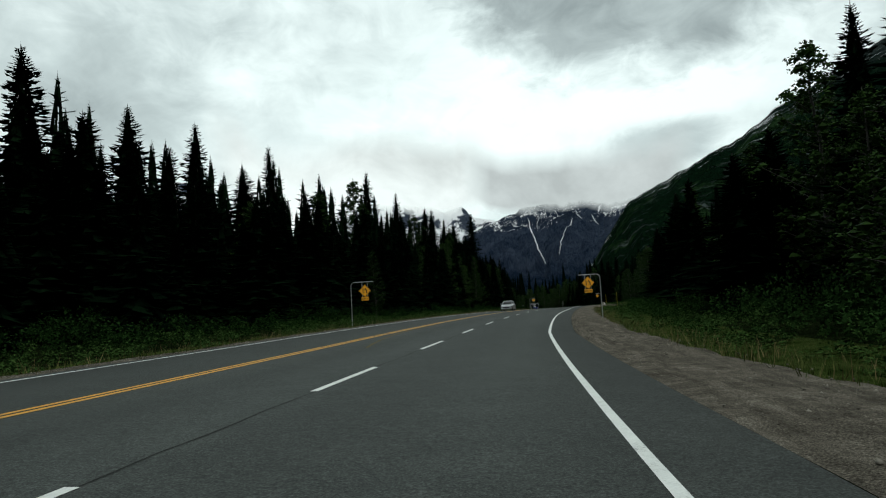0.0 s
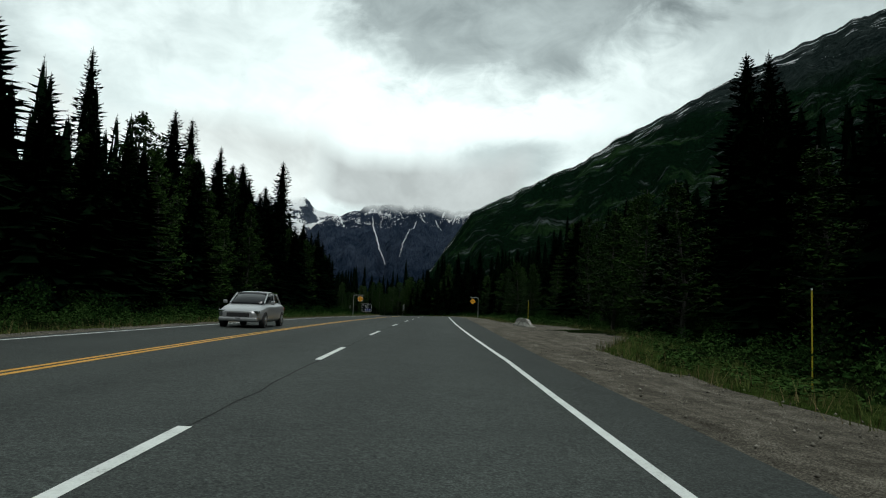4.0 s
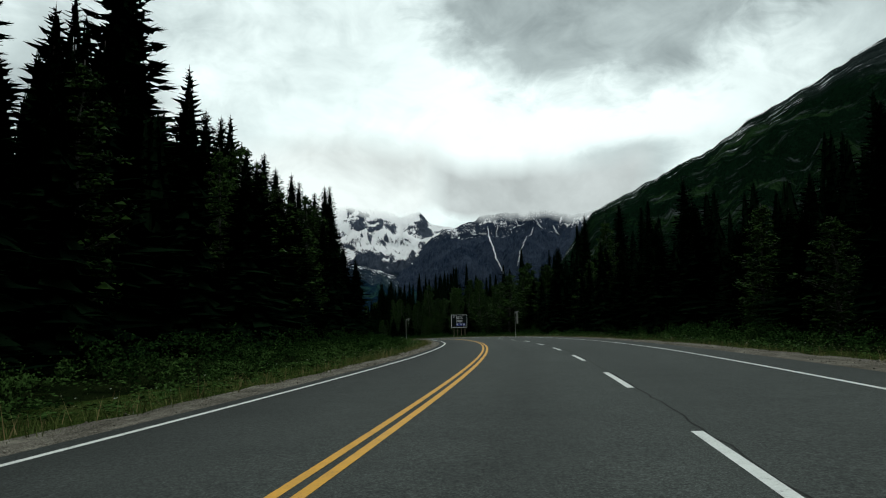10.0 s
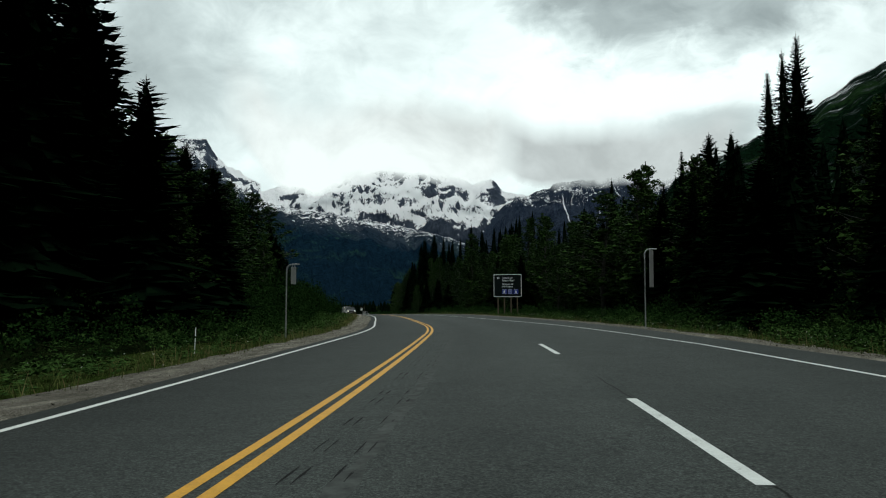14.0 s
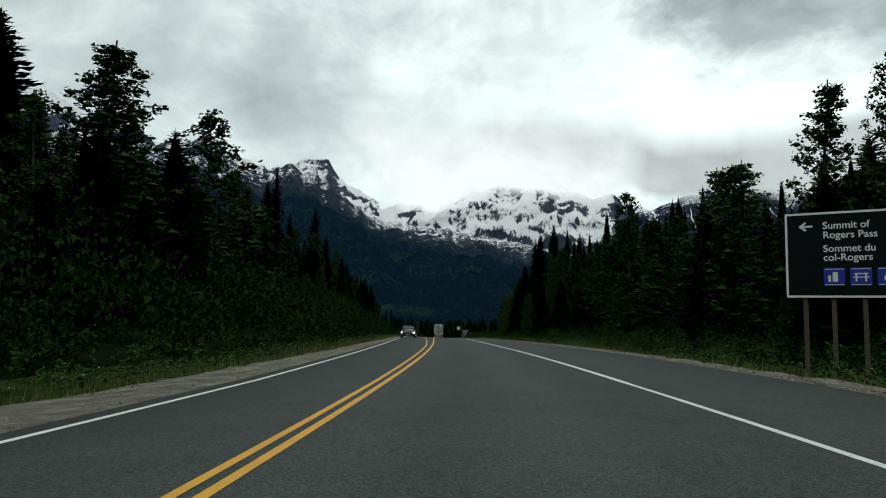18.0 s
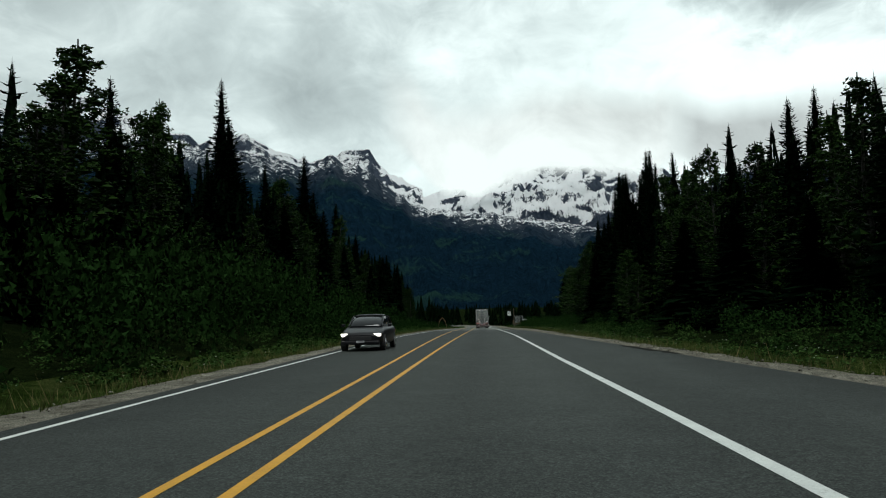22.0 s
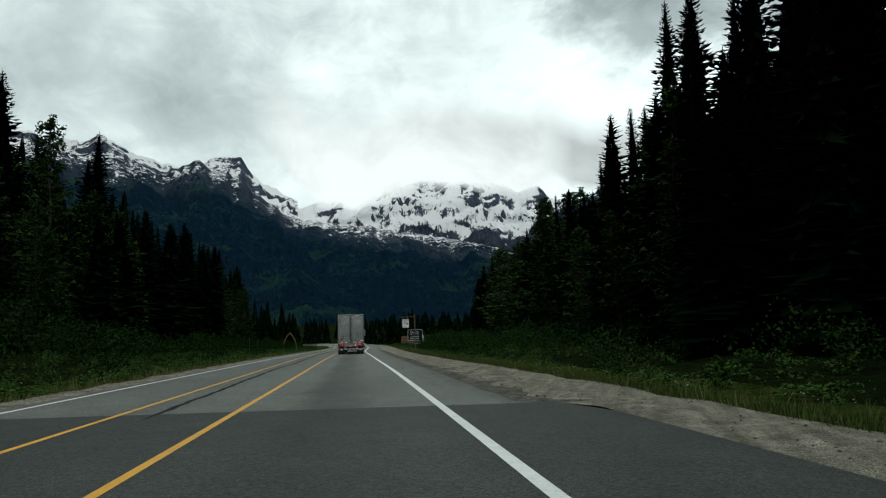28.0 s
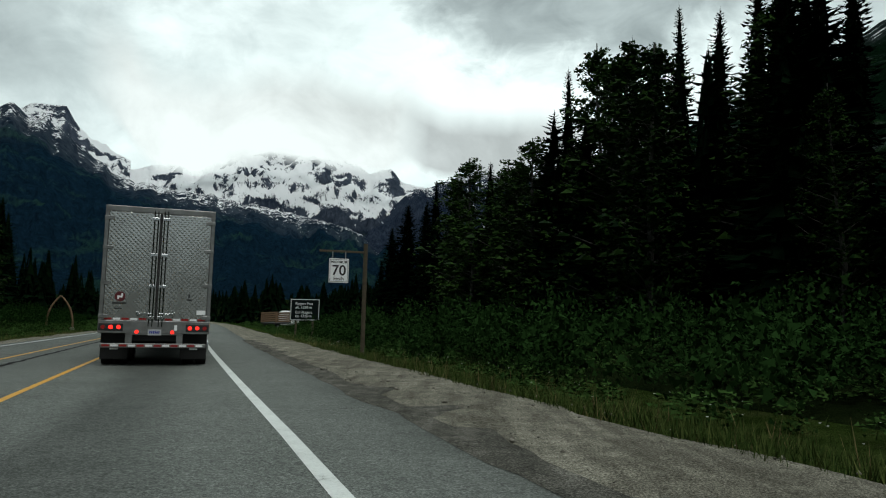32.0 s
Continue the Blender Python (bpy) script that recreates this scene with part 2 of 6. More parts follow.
M_GRASS = foliage("roadside_grass", (0.022, 0.044, 0.010), (0.098, 0.114, 0.036))
M_DRY = foliage("dry_grass_heads", (0.10, 0.075, 0.035), (0.22, 0.19, 0.09))
M_VERGE = earth("rough_verge_turf", ((0.008, 0.016, 0.003), (0.024, 0.040, 0.009), (0.056, 0.066, 0.022)), 1.1, 0.12)
M_FLOWER = plain("white_flower_heads", (0.6, 0.6, 0.55), 0.8)
M_GALV = plain("galvanised_steel", (0.30, 0.31, 0.31), 0.5, 0.6, 0.2, 5.0)
M_CONCRETE = earth("weathered_concrete", ((0.14, 0.135, 0.12), (0.24, 0.235, 0.21), (0.33, 0.32, 0.29)), 1.4, 0.01)


def rock_material(name, snow_at, snow_soft, snow_amount, forest_at, rock_a, rock_b, green, chute, field=0.5, by_crest=0.0, slab=None, dip=0.0):
    """Forest at the foot, bare rock over it, snow lying in the gullies and on the flats above."""
    m, nt, b = material(name, 0.9)
    g = node(nt, "NewGeometry")
    sep = node(nt, "SeparateXYZ")
    link(nt, g.outputs["Position"], sep.inputs[0])
    nor = node(nt, "SeparateXYZ")
    link(nt, g.outputs["Normal"], nor.inputs[0])
    at = place(nt, 0.001)
    n1 = speckle(nt, at, 9.0, 9.0, 0.62)
    streak = node(nt, "TexNoise", Scale=1.0, Detail=9.0, Roughness=0.68, Distortion=0.8)
    link(nt, place(nt, (0.009, 0.009, 0.009)), streak.inputs["Vector"])
    n2 = streak.outputs[0]
    broad = node(nt, "TexNoise", Scale=1.0, Detail=7.0, Roughness=0.55, Distortion=1.2)
    link(nt, place(nt, (0.0042, 0.0030, 0.0055)), broad.inputs["Vector"])
    n3 = broad.outputs[0]
    tall = sep.outputs[2]
    if by_crest:
        uv = node(nt, "UVMap", uv_map="slope")
        up_slope = node(nt, "SeparateXYZ")
        link(nt, uv.outputs[0], up_slope.inputs[0])
        east = calc(nt, "MULTIPLY", calc(nt, "SUBTRACT", up_slope.outputs[0], 0.60), 9.0, clamp=True)
        tall = calc(nt, "ADD", calc(nt, "MULTIPLY", up_slope.outputs[1], by_crest), calc(nt, "MULTIPLY", east, 20.0))
    high = calc(nt, "ADD", tall, calc(nt, "MULTIPLY", calc(nt, "SUBTRACT", n1, 0.5), 300.0 if not by_crest else 130.0))
    along = node(nt, "UVMap", uv_map="slope")
    ribs = node(nt, "Mapping")
    ribs.inputs["Scale"].default_value = (115.0, 52.0, 1.0)
    ribs.inputs["Rotation"].default_value = (0, 0, dip)
    link(nt, along.outputs[0], ribs.inputs[0])
    rib = node(nt, "TexNoise", Scale=1.0, Detail=7.0, Roughness=0.70, Distortion=1.9)
    link(nt, ribs.outputs[0], rib.inputs["Vector"])
    n4 = rib.outputs[0]
    rock = ramp(nt, calc(nt, "ADD", calc(nt, "MULTIPLY", n2, 0.45), calc(nt, "MULTIPLY", n4, 0.55)), ((0.40, rock_a), (0.60, rock_b)))
    tree = ramp(nt, calc(nt, "ADD", calc(nt, "MULTIPLY", speckle(nt, at, 60.0, 6.0, 0.8), 0.5), calc(nt, "MULTIPLY", n4, 0.5)), ((0.40, tuple(c * 0.45 for c in green)), (0.60, green)))
    open_grass = ramp(nt, calc(nt, "ADD", calc(nt, "MULTIPLY", n3, 0.7), calc(nt, "MULTIPLY", n4, 0.3)), ((0.53, 0.0), (0.62, 0.8)))
    tree = mixc(nt, open_grass, tree, chute)
    up = calc(nt, "DIVIDE", calc(nt, "SUBTRACT", high, forest_at), 130.0, clamp=True)
    col = mixc(nt, up, tree, rock)
    if slab:
        # bare pale slabs and snow tongues that dip along the slope
        beds = node(nt, "Mapping")
        beds.inputs["Scale"].default_value = (26.0, 70.0, 1.0)
        beds.inputs["Rotation"].default_value = (0, 0, 0.12)
        link(nt, along.outputs[0], beds.inputs[0])
        bed = node(nt, "TexNoise", Scale=1.0, Detail=8.0, Roughness=0.66, Distortion=0.9)
        link(nt, beds.outputs[0], bed.inputs["Vector"])
        upv = node(nt, "SeparateXYZ")
        link(nt, along.outputs[0], upv.inputs[0])
        bare = calc(nt, "ADD", calc(nt, "MULTIPLY", bed.outputs[0], 0.75), calc(nt, "MULTIPLY", n3, 0.25))
        crest = calc(nt, "MULTIPLY", calc(nt, "SUBTRACT", upv.outputs[1], 0.86), 7.0, clamp=True)
        bare = calc(nt, "ADD", bare, calc(nt, "MULTIPLY", crest, 0.09))
        pale = ramp(nt, n4, ((0.38, tuple(c * 0.35 for c in slab)), (0.62, slab)))
        col = mixc(nt, calc(nt, "MULTIPLY", calc(nt, "SUBTRACT", bare, 0.556), 14.0, clamp=True), col, pale)
        tongue = calc(nt, "MULTIPLY", calc(nt, "SUBTRACT", calc(nt, "ADD", bed.outputs[0], calc(nt, "MULTIPLY", crest, 0.06)), 0.628), 40.0, clamp=True)
        tongue = calc(nt, "MULTIPLY", tongue, calc(nt, "GREATER_THAN", upv.outputs[1], 0.84))
        col = mixc(nt, tongue, col, (0.80, 0.82, 0.84))
    patch = calc(nt, "ADD", calc(nt, "MULTIPLY", n4, 1.5 - field), calc(nt, "MULTIPLY", n3, field))
    patch = calc(nt, "ADD", patch, calc(nt, "MULTIPLY", nor.outputs[2], 0.55))
    lift = calc(nt, "DIVIDE", calc(nt, "SUBTRACT", high, snow_at), snow_soft)
    lift = calc(nt, "MINIMUM", lift, snow_amount)
    cover = calc(nt, "MULTIPLY", calc(nt, "SUBTRACT", calc(nt, "ADD", patch, lift), 1.18), 20.0, clamp=True)
    link(nt, mixc(nt, cover, col, (0.93, 0.95, 0.97)), b.inputs["Base Color"])
    b.inputs["Specular IOR Level"].default_value = 0.0
    bump(nt, b, calc(nt, "ADD", n2, n4), 0.9, 22.0)
    return m


# ---- the road's line: arc length along the yellow centre line, lateral metres to its right ----
BEND = [-1.89, -1.48, -1.05, -1.08, -0.84, -0.46, 0.37, 1.52, 2.61, 3.14, 1.24, 0.46, 1.57, 1.09, -0.26, 0.08, 0.25, 0.17, -0.46, -0.5, -0.3, 1.2, 3.0,
        4.0, 4.0, 3.0, 2.0, 1.0, 0.0]
GRADE = [0.25, 1.81, 1.07, 0.24, -0.42, -1.4, -1.9, -2.87, -3.79, -4.03, -4.04, -3.35, -2.86, -2.55, -2.4, -1.0, 0.0]
TILT = [0.5, 3.16, 1.58, -1.07, -1.44, -1.49, -1.13, 0.54, 1.48, 1.0, 0.19, 0.09, 0.05, 0.02, 0.02]
RIGHT_LINE = [8.2, 8.05, 7.39, 7.46, 7.68, 7.28, 7.02, 7.25, 7.9, 8.25, 8.25, 6.6, 5.36, 4.38, 4.16, 4.13, 3.93, 3.88, 3.72, 3.25]
LEFT_LINE = [-3.79, -3.77, -3.61, -3.62, -3.51, -3.4, -3.5, -3.44, -2.93, -2.76, -2.99, -3.02, -2.72, -3.19, -3.62, -4.36, -4.46, -4.37, -4.38, -4.2]
LEFT_YELLOW = [-0.05] * 12 + [-0.08, -0.22, -0.66, -1.33, -1.83, -2.02, -2.2, -2.2]
SG = np.arange(-90.0, 1201.0, 1.0)


def nodes_at(values, step, s):
    return np.interp(s, -30.0 + step * np.arange(len(values)), values)


bend = nodes_at(BEND, 30.0, SG) * 1e-3
bend += np.where((SG > 278.5) & (SG < 294.5), radians(6.1) / 16, 0.0)
PSI = np.cumsum(bend) - bend / 2
PSI += radians(1.0) - np.interp(0, SG, PSI)
RX, RY = np.cumsum(-np.sin(PSI)), np.cumsum(np.cos(PSI))
RX, RY = RX - np.interp(0, SG, RX), RY - np.interp(0, SG, RY)
RZ = np.cumsum(nodes_at(GRADE, 60.0, SG) * 1e-2)
RZ -= np.interp(0, SG, RZ)


def at_road(s, lat, lift=0.0):
    """Points on the road's own surface, carried on sideways with its cross fall."""
    s, lat = np.broadcast_arrays(np.asarray(s, float), np.asarray(lat, float))
    psi = np.interp(s, SG, PSI)
    z = np.interp(s, SG, RZ) - nodes_at(TILT, 60.0, s) * 1e-2 * np.clip(lat, -6, 10) + lift
    return np.stack([np.interp(s, SG, RX) + lat * np.cos(psi), np.interp(s, SG, RY) + lat * np.sin(psi), z], -1)


def pave_left(s):
    return nodes_at(LEFT_LINE, 30.0, s) - 0.45


def pave_right(s):
    return np.interp(s, [-90, 5, 30, 65, 120, 176, 250, 346, 418, 461.5, 462.5, 495, 600], [9.1, 9.1, 8.45, 8.7, 8.9, 8.9, 9.9, 9.3, 7.0, 6.7, 5.75, 5.6, 5.6])


def gravel_right(s):
    return pave_right(s) + np.interp(s, [-90, 30, 66, 96, 108, 124, 134, 170, 250, 350, 420, 461.5, 462.5, 466, 500, 700], [2.6, 2.4, 2.2, 2.4, 6.5, 6.5, 2.6, 2.0, 0.9, 0.9, 0.9, 2.3, 3.2, 3.3, 2.7, 2.4])


def gravel_left(s):
    return pave_left(s) - np.interp(s, [0, 150, 240, 300, 325, 360, 420, 470], [0.4, 0.7, 1.0, 1.4, 1.7, 1.1, 0.6, 0.9])


def bank_height(s, lat):
    """How far the verge and the forest floor stand off the road's plane."""
    s, lat = np.asarray(s, float), np.asarray(lat, float)
    out = np.maximum(lat - gravel_right(s), gravel_left(s) - lat)
    ditch = -0.35 * np.clip(out / 2.5, 0, 1) + np.clip((out - 4) * 0.05, 0, 3.0)
    slope = np.where(lat < 0, np.interp(s, [0, 300, 340, 440, 520, 600], [0, 0, 1.2, 1.6, 0.6, 0.2]), np.interp(s, [0, 60, 240, 330, 470, 560], [0.6, 0.2, 0.2, 0.5, 0.4, 0.2]))
    return ditch + slope * np.clip((out - 3) / 9, 0, 1)


def ground_at(s, lat):
    p = at_road(s, lat)
    p[..., 2] += bank_height(s, lat)
    return p


def smooth(me):
    me.polygons.foreach_set("use_smooth", [True] * len(me.polygons))


def grid_mesh(name, pts, mat, soft=True):
    """A sheet from an array of rows x columns x 3."""
    r, c, _ = pts.shape
    me = bpy.data.meshes.new(name)
    idx = np.arange(r * c).reshape(r, c)
    q = np.stack([idx[:-1, :-1], idx[:-1, 1:], idx[1:, 1:], idx[1:, :-1]], -1).reshape(-1, 4)
    fill_mesh(me, pts.reshape(-1, 3), q)
    me.materials.append(mat)
    if soft:
        smooth(me)
    return me


def fill_mesh(me, v, faces):
    """Vertices and equal-sided faces by arrays."""
    n, k = faces.shape
    me.vertices.add(len(v))
    me.vertices.foreach_set("co", np.ascontiguousarray(v, np.float32).ravel())
    me.loops.add(n * k)
    me.loops.foreach_set("vertex_index", np.ascontiguousarray(faces, np.int32).ravel())
    me.polygons.add(n)
    me.polygons.foreach_set("loop_start", np.arange(0, n * k, k, dtype=np.int32))
    me.polygons.foreach_set("loop_total", np.full(n, k, np.int32))
    me.update(calc_edges=True)
    me.validate()


def part(name, bm, mat, parent=None, label=""):
    me = bpy.data.meshes.new(name)
    if isinstance(bm, bmesh.types.BMesh):
        bm.to_mesh(me)
        bm.free()
    else:
        fill_mesh(me, *bm)
    me.materials.append(mat)
    ob = new(name, me)
    if parent is not None:
        ob.parent = parent
    if label:
        ob["label"] = label
    return ob


def thing(name, label, category, m=None, group=""):
    ob = new(name)
    if m is not None:
        ob.matrix_basis = m
    return tagged(ob, label, category, group)


# ---- ground, road, shoulders ----
lats = np.array([-330, -240, -170, -120, -85, -62, -46, -36, -29, -24, -20, -17, -14.5, -12.5, -11, -9.8, -8.7, -7.6, -6.6, -5.8, -5, -3, 0, 3, 6, 7.5, 8.5, 9.3, 10, 10.7,
                 11.5, 12.5, 13.6, 15, 17, 20, 24, 29, 36, 46, 62, 85, 120, 170, 240, 330.0])
ss = np.concatenate([np.arange(-90, 620, 2.5), np.arange(620, 1201, 10.0)])
S2, L2 = np.meshgrid(ss, lats, indexing="ij")
gp = ground_at(S2, L2)
inside = (L2 > pave_left(S2) + 0.05) & (L2 < pave_right(S2) - 0.05)
gp[..., 2] -= np.where(inside, 0.25, 0.06)
for i in range(gp.shape[0]):
    for j in range(gp.shape[1]):
        if abs(lats[j]) > 11:
            v = gp[i, j]
            v[2] += 0.5 * noise.noise((v[0] * 0.12, v[1] * 0.12, 3.0)) * min(1, (abs(lats[j]) - 11) / 6)
ground = tagged(new("ground", grid_mesh("ground", gp, M_FLOOR)), "shade-darkened mossy forest floor and verge beside the road", "ground", kind="structure")


def valley_sheet():
    ang = np.linspace(0, 2 * math.pi, 97)
    rad = np.array([0, 250, 420, 800, 1600, 2800, 4700.0])
    A, Q = np.meshgrid(ang, rad, indexing="ij")
    z = -26.0 - 0 * A
    return np.stack([0 + Q * np.sin(A), 250 + Q * np.cos(A), z], -1)


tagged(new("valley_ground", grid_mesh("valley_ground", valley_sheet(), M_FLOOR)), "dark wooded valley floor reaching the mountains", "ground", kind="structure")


def road_slab(name, s0, s1, left, right, mat, label, lift=0.0):
    s = np.arange(s0, s1 + 0.1, 2.0)
    cols = [left(s), left(s) + 0.02] + [left(s) + (right(s) - left(s)) * f for f in (0.2, 0.4, 0.6, 0.8)] + [right(s) - 0.02, right(s)]
    drop = [-0.22, 0, 0, 0, 0, 0, 0, -0.22]
    pts = np.stack([at_road(s, c, d + lift) for c, d in zip(cols, drop)], 1)
    me = grid_mesh(name, pts, mat, False)
    uv = me.uv_layers.new(name="lane")
    which = np.empty(len(me.loops), np.int32)
    me.loops.foreach_get("vertex_index", which)
    flat = np.stack([np.repeat(s, 8), (np.stack(cols, 1).ravel() + 5) / 15], -1)[which].astype(np.float32)
    uv.data.foreach_set("uv", flat.ravel())
    return tagged(new(name, me), label, "road", kind="structure")


road = road_slab("road", -90, 462, pave_left, pave_right, M_ROAD, "dark grey asphalt highway with fine stone grain")
road_old = road_slab("road_worn", 462, 1200, pave_left, pave_right, M_ROAD_OLD, "older light grey cracked asphalt pavement")


def ragged(f, amount, seed):
    return lambda s: f(s) + np.array([amount * noise.fractal((a * 0.35, seed, 0.0), 1.0, 2.0, 4) for a in s])


def shoulder(name, inner, outer, label):
    s = np.arange(-90, 720, 1.0)
    a, b = inner(s), outer(s)
    cols = [a + (b - a) * f for f in (0, 0.25, 0.5, 0.75, 0.92, 1.0)]
    rows = []
    for f, c in zip((0, 0.25, 0.5, 0.75, 0.92, 1.0), cols):
        p = ground_at(s, c)
        bumps = np.array([noise.noise((q[0] * 0.9, q[1] * 0.9, 1.0)) + 0.6 * noise.noise((q[0] * 2.6, q[1] * 2.6, 5.0)) for q in p])
        p[:, 2] += (-0.03 if f == 0 else 0.0) + 0.02 + bumps * 0.045 * min(1, f * 4) - (0.10 if f == 1.0 else 0)
        rows.append(p)
    return tagged(new(name, grid_mesh(name, np.stack(rows, 1), M_GRAVEL)), label, "shoulder", kind="structure")


shoulder("gravel_shoulder", pave_right, ragged(gravel_right, 0.55, 3.0), "sandy gravel shoulder beside the asphalt")
shoulder("gravel_shoulder", lambda s: -(-pave_left(s)), ragged(gravel_left, 0.35, 8.0), "narrow pale gravel shoulder beside the asphalt")


def verge(name, inner, side, label):
    s = np.arange(-90, 720, 2.0)
    rows = []
    for off in (-0.5, 0.3, 1.4, 2.8, 4.4, 6.0):
        p = ground_at(s, inner(s) + side * off)
        p[:, 2] += np.array([0.07 * noise.fractal((q[0] * 0.8, q[1] * 0.8, 2.0), 1.0, 2.0, 3) for q in p]) + (-0.14 if off < 0 else (0.03 if off < 6 else -0.9))
        rows.append(p)
    pts = np.stack(rows, 1)
    return tagged(new(name, grid_mesh(name, pts if side > 0 else pts[:, ::-1], M_VERGE)), label, "verge", kind="structure")


verge("verge", gravel_right, 1, "rough green roadside turf beyond the gravel")
verge("verge", gravel_left, -1, "rough green roadside turf beyond the gravel")


def stripe(name, s0, s1, middle, width, mat, parent, label="", lift=0.006, step=2.0):
    s = np.linspace(s0, s1, max(2, int((s1 - s0) / step) + 1))
    m = middle(s) if callable(middle) else np.full_like(s, middle)
    pts = np.stack([at_road(s, m - width / 2, lift), at_road(s, m + width / 2, lift)], 1)
    ob = new(name, grid_mesh(name, pts, mat, False))
    ob.parent = parent
    if label:
        ob["label"] = label
    return ob


right_line = lambda s: nodes_at(RIGHT_LINE, 30.0, s)
left_line = lambda s: nodes_at(LEFT_LINE, 30.0, s)
left_yellow = lambda s: nodes_at(LEFT_YELLOW, 30.0, s)
for a, b, w, owner in ((-90, 330, 0.115, road), (330, 462, 0.16, road), (462, 700, 0.16, road_old)):
    stripe("edge_line", a, b, right_line, w, M_WHITE, owner, "solid white edge line")
    stripe("edge_line", a, b, left_line, 0.11, M_WHITE, owner, "solid white edge line")
    stripe("centre_line", a, b, lambda s: 0.16 + 0 * s, 0.115, M_YELLOW, owner, "solid yellow centre line")
    stripe("centre_line", a, b, left_yellow, 0.105, M_YELLOW, owner, "solid yellow centre line")
for end in (-5, 5, 15, 25, 35.0, 45.2, 57.6, 68, 80.5, 92.5, 104.5, 117, 129.5, 140, 151.5, 165, 176, 187.5, 197, 207, 217, 227, 238, 248.5, 259, 271):
    stripe("lane_dash", end - 4.2, end, 3.64 if end < 230 else 3.80, 0.13, M_WHITE, road, "white lane dash")


def crack(owner, route, width, seed, mat=M_TAR, label="tar-black crack", wander=0.10, name="crack", lift=0.004):
    """A ragged dark seam along (s, lateral) corners, thinning at its ends."""
    n = max(6, int(8 * sum(math.dist(a, c) for a, c in zip(route, route[1:])) ** 0.75))
    f = np.linspace(0, len(route) - 1, n)
    s = np.interp(f, range(len(route)), [a for a, _ in route])
    lat = np.interp(f, range(len(route)), [c for _, c in route])
    jig = np.array([wander * noise.fractal((a * 1.3, c * 1.3, seed), 1.0, 2.0, 4) for a, c in zip(s, lat)])
    jig2 = np.array([wander * noise.fractal((a * 1.3, c * 1.3, seed + 9.0), 1.0, 2.0, 4) for a, c in zip(s, lat)])
    fat = width * np.clip(np.minimum(f, f[-1] - f) * n / len(route) * 0.25 + 0.15, 0, 1) * np.array([max(0.25, 1 + 0.9 * noise.noise((q * 2.3, seed, 4.0))) for q in f * n / 6])
    ds, dl = np.gradient(s), np.gradient(lat)
    norm = np.hypot(ds, dl) + 1e-6
    s, lat = s + jig * 0.5, lat + jig2
    pts = np.stack([at_road(s + dl / norm * fat / 2, lat - ds / norm * fat / 2, lift), at_road(s - dl / norm * fat / 2, lat + ds / norm * fat / 2, lift)], 1)
    ob = new(name, grid_mesh(name, pts, mat, False))
    ob.parent = owner
    ob["label"] = label


M_SEAM = plain("open_lane_seam", (0.026, 0.028, 0.026), 0.9, 0, 0.3, 5.0, gloss=0.05)
M_SKID = plain("rubber_skid", (0.056, 0.062, 0.058), 0.9, 0, 0.4, 6.0, gloss=0.08)
M_DAMP = plain("damp_silt", (0.012, 0.012, 0.010), 0.9, 0, 0.3, 4.0, gloss=0.04)
crack(road, [(-20, 3.66), (60, 3.66), (150, 3.72), (200, 3.74), (215, 3.95), (235, 4.0), (262, 3.8)], 0.026, 2.0, M_SEAM, "dark open seam between the lanes", 0.07)
crack(road, [(216, 1.95), (228, 2.05), (243, 2.3)], 0.22, 3.0, M_SKID, "faint rubber skid mark", 0.03, "skid_mark")
crack(road, [(250, 0.95), (275, 1.1)], 0.16, 5.0, M_SKID, "faint rubber skid mark", 0.03, "skid_mark")
for k in range(15):
    for lat in (0.56, 0.92):
        a = 254.6 + 1.28 * k + 0.3 * math.sin(k * 2.7 + lat)
        for off in (-0.05, 0.05):
            crack(road, [(a, lat + off), (a + 0.55, lat + off + 0.02)], 0.045, 70.0 + k + lat, M_TAR, "short black tyre chatter mark", 0.012, "skid_mark")
crack(road, [(324.8, 2.25), (325.1, 2.75)], 0.03, 6.0)
crack(road, [(391, 7.95), (394.5, 7.6), (398.5, 7.5)], 0.34, 9.0, M_DAMP, "wet black hollow at the asphalt edge", 0.12, "puddle")
for k, route in enumerate(([(485, 4.4), (484, 4.28), (483, 4.22)], [(483.4, 4.58), (482.7, 4.62), (482.1, 4.32), (481.6, 4.12), (481.2, 4.22)], [(482, 4.58), (481, 4.5), (480, 4.37), (478.5, 4.2)],
                           [(483.2, 5.0), (483.3, 5.85)], [(500, 4.15), (499.4, 4.6)], [(499, 4.1), (498.9, 4.5)], [(498, 4.25), (497.9, 4.6)], [(482, -0.2), (482.4, 0.5), (483, 1.1)], [(470, 1.2), (471, 2.9)], [(505, 2.0), (505.4, 3.2)],
                           [(476, 4.3), (475, 5.2), (473.6, 5.0)], [(499, 4.1), (501, 4.7)], [(512, 4.2), (512.4, 5.6)], [(467, 0.6), (466, 1.8), (466.3, 3.2)], [(488, -3.2), (488.4, -2.0)])):
    crack(road_old, route, 0.025, 20.0 + k, wander=0.13)
crack(road_old, [(461, -1.25), (484, -1.5), (492, -1.3), (520, -1.55), (560, -1.6)], 0.13, 40.0, label="long dark seam between the yellow lines", wander=0.07)
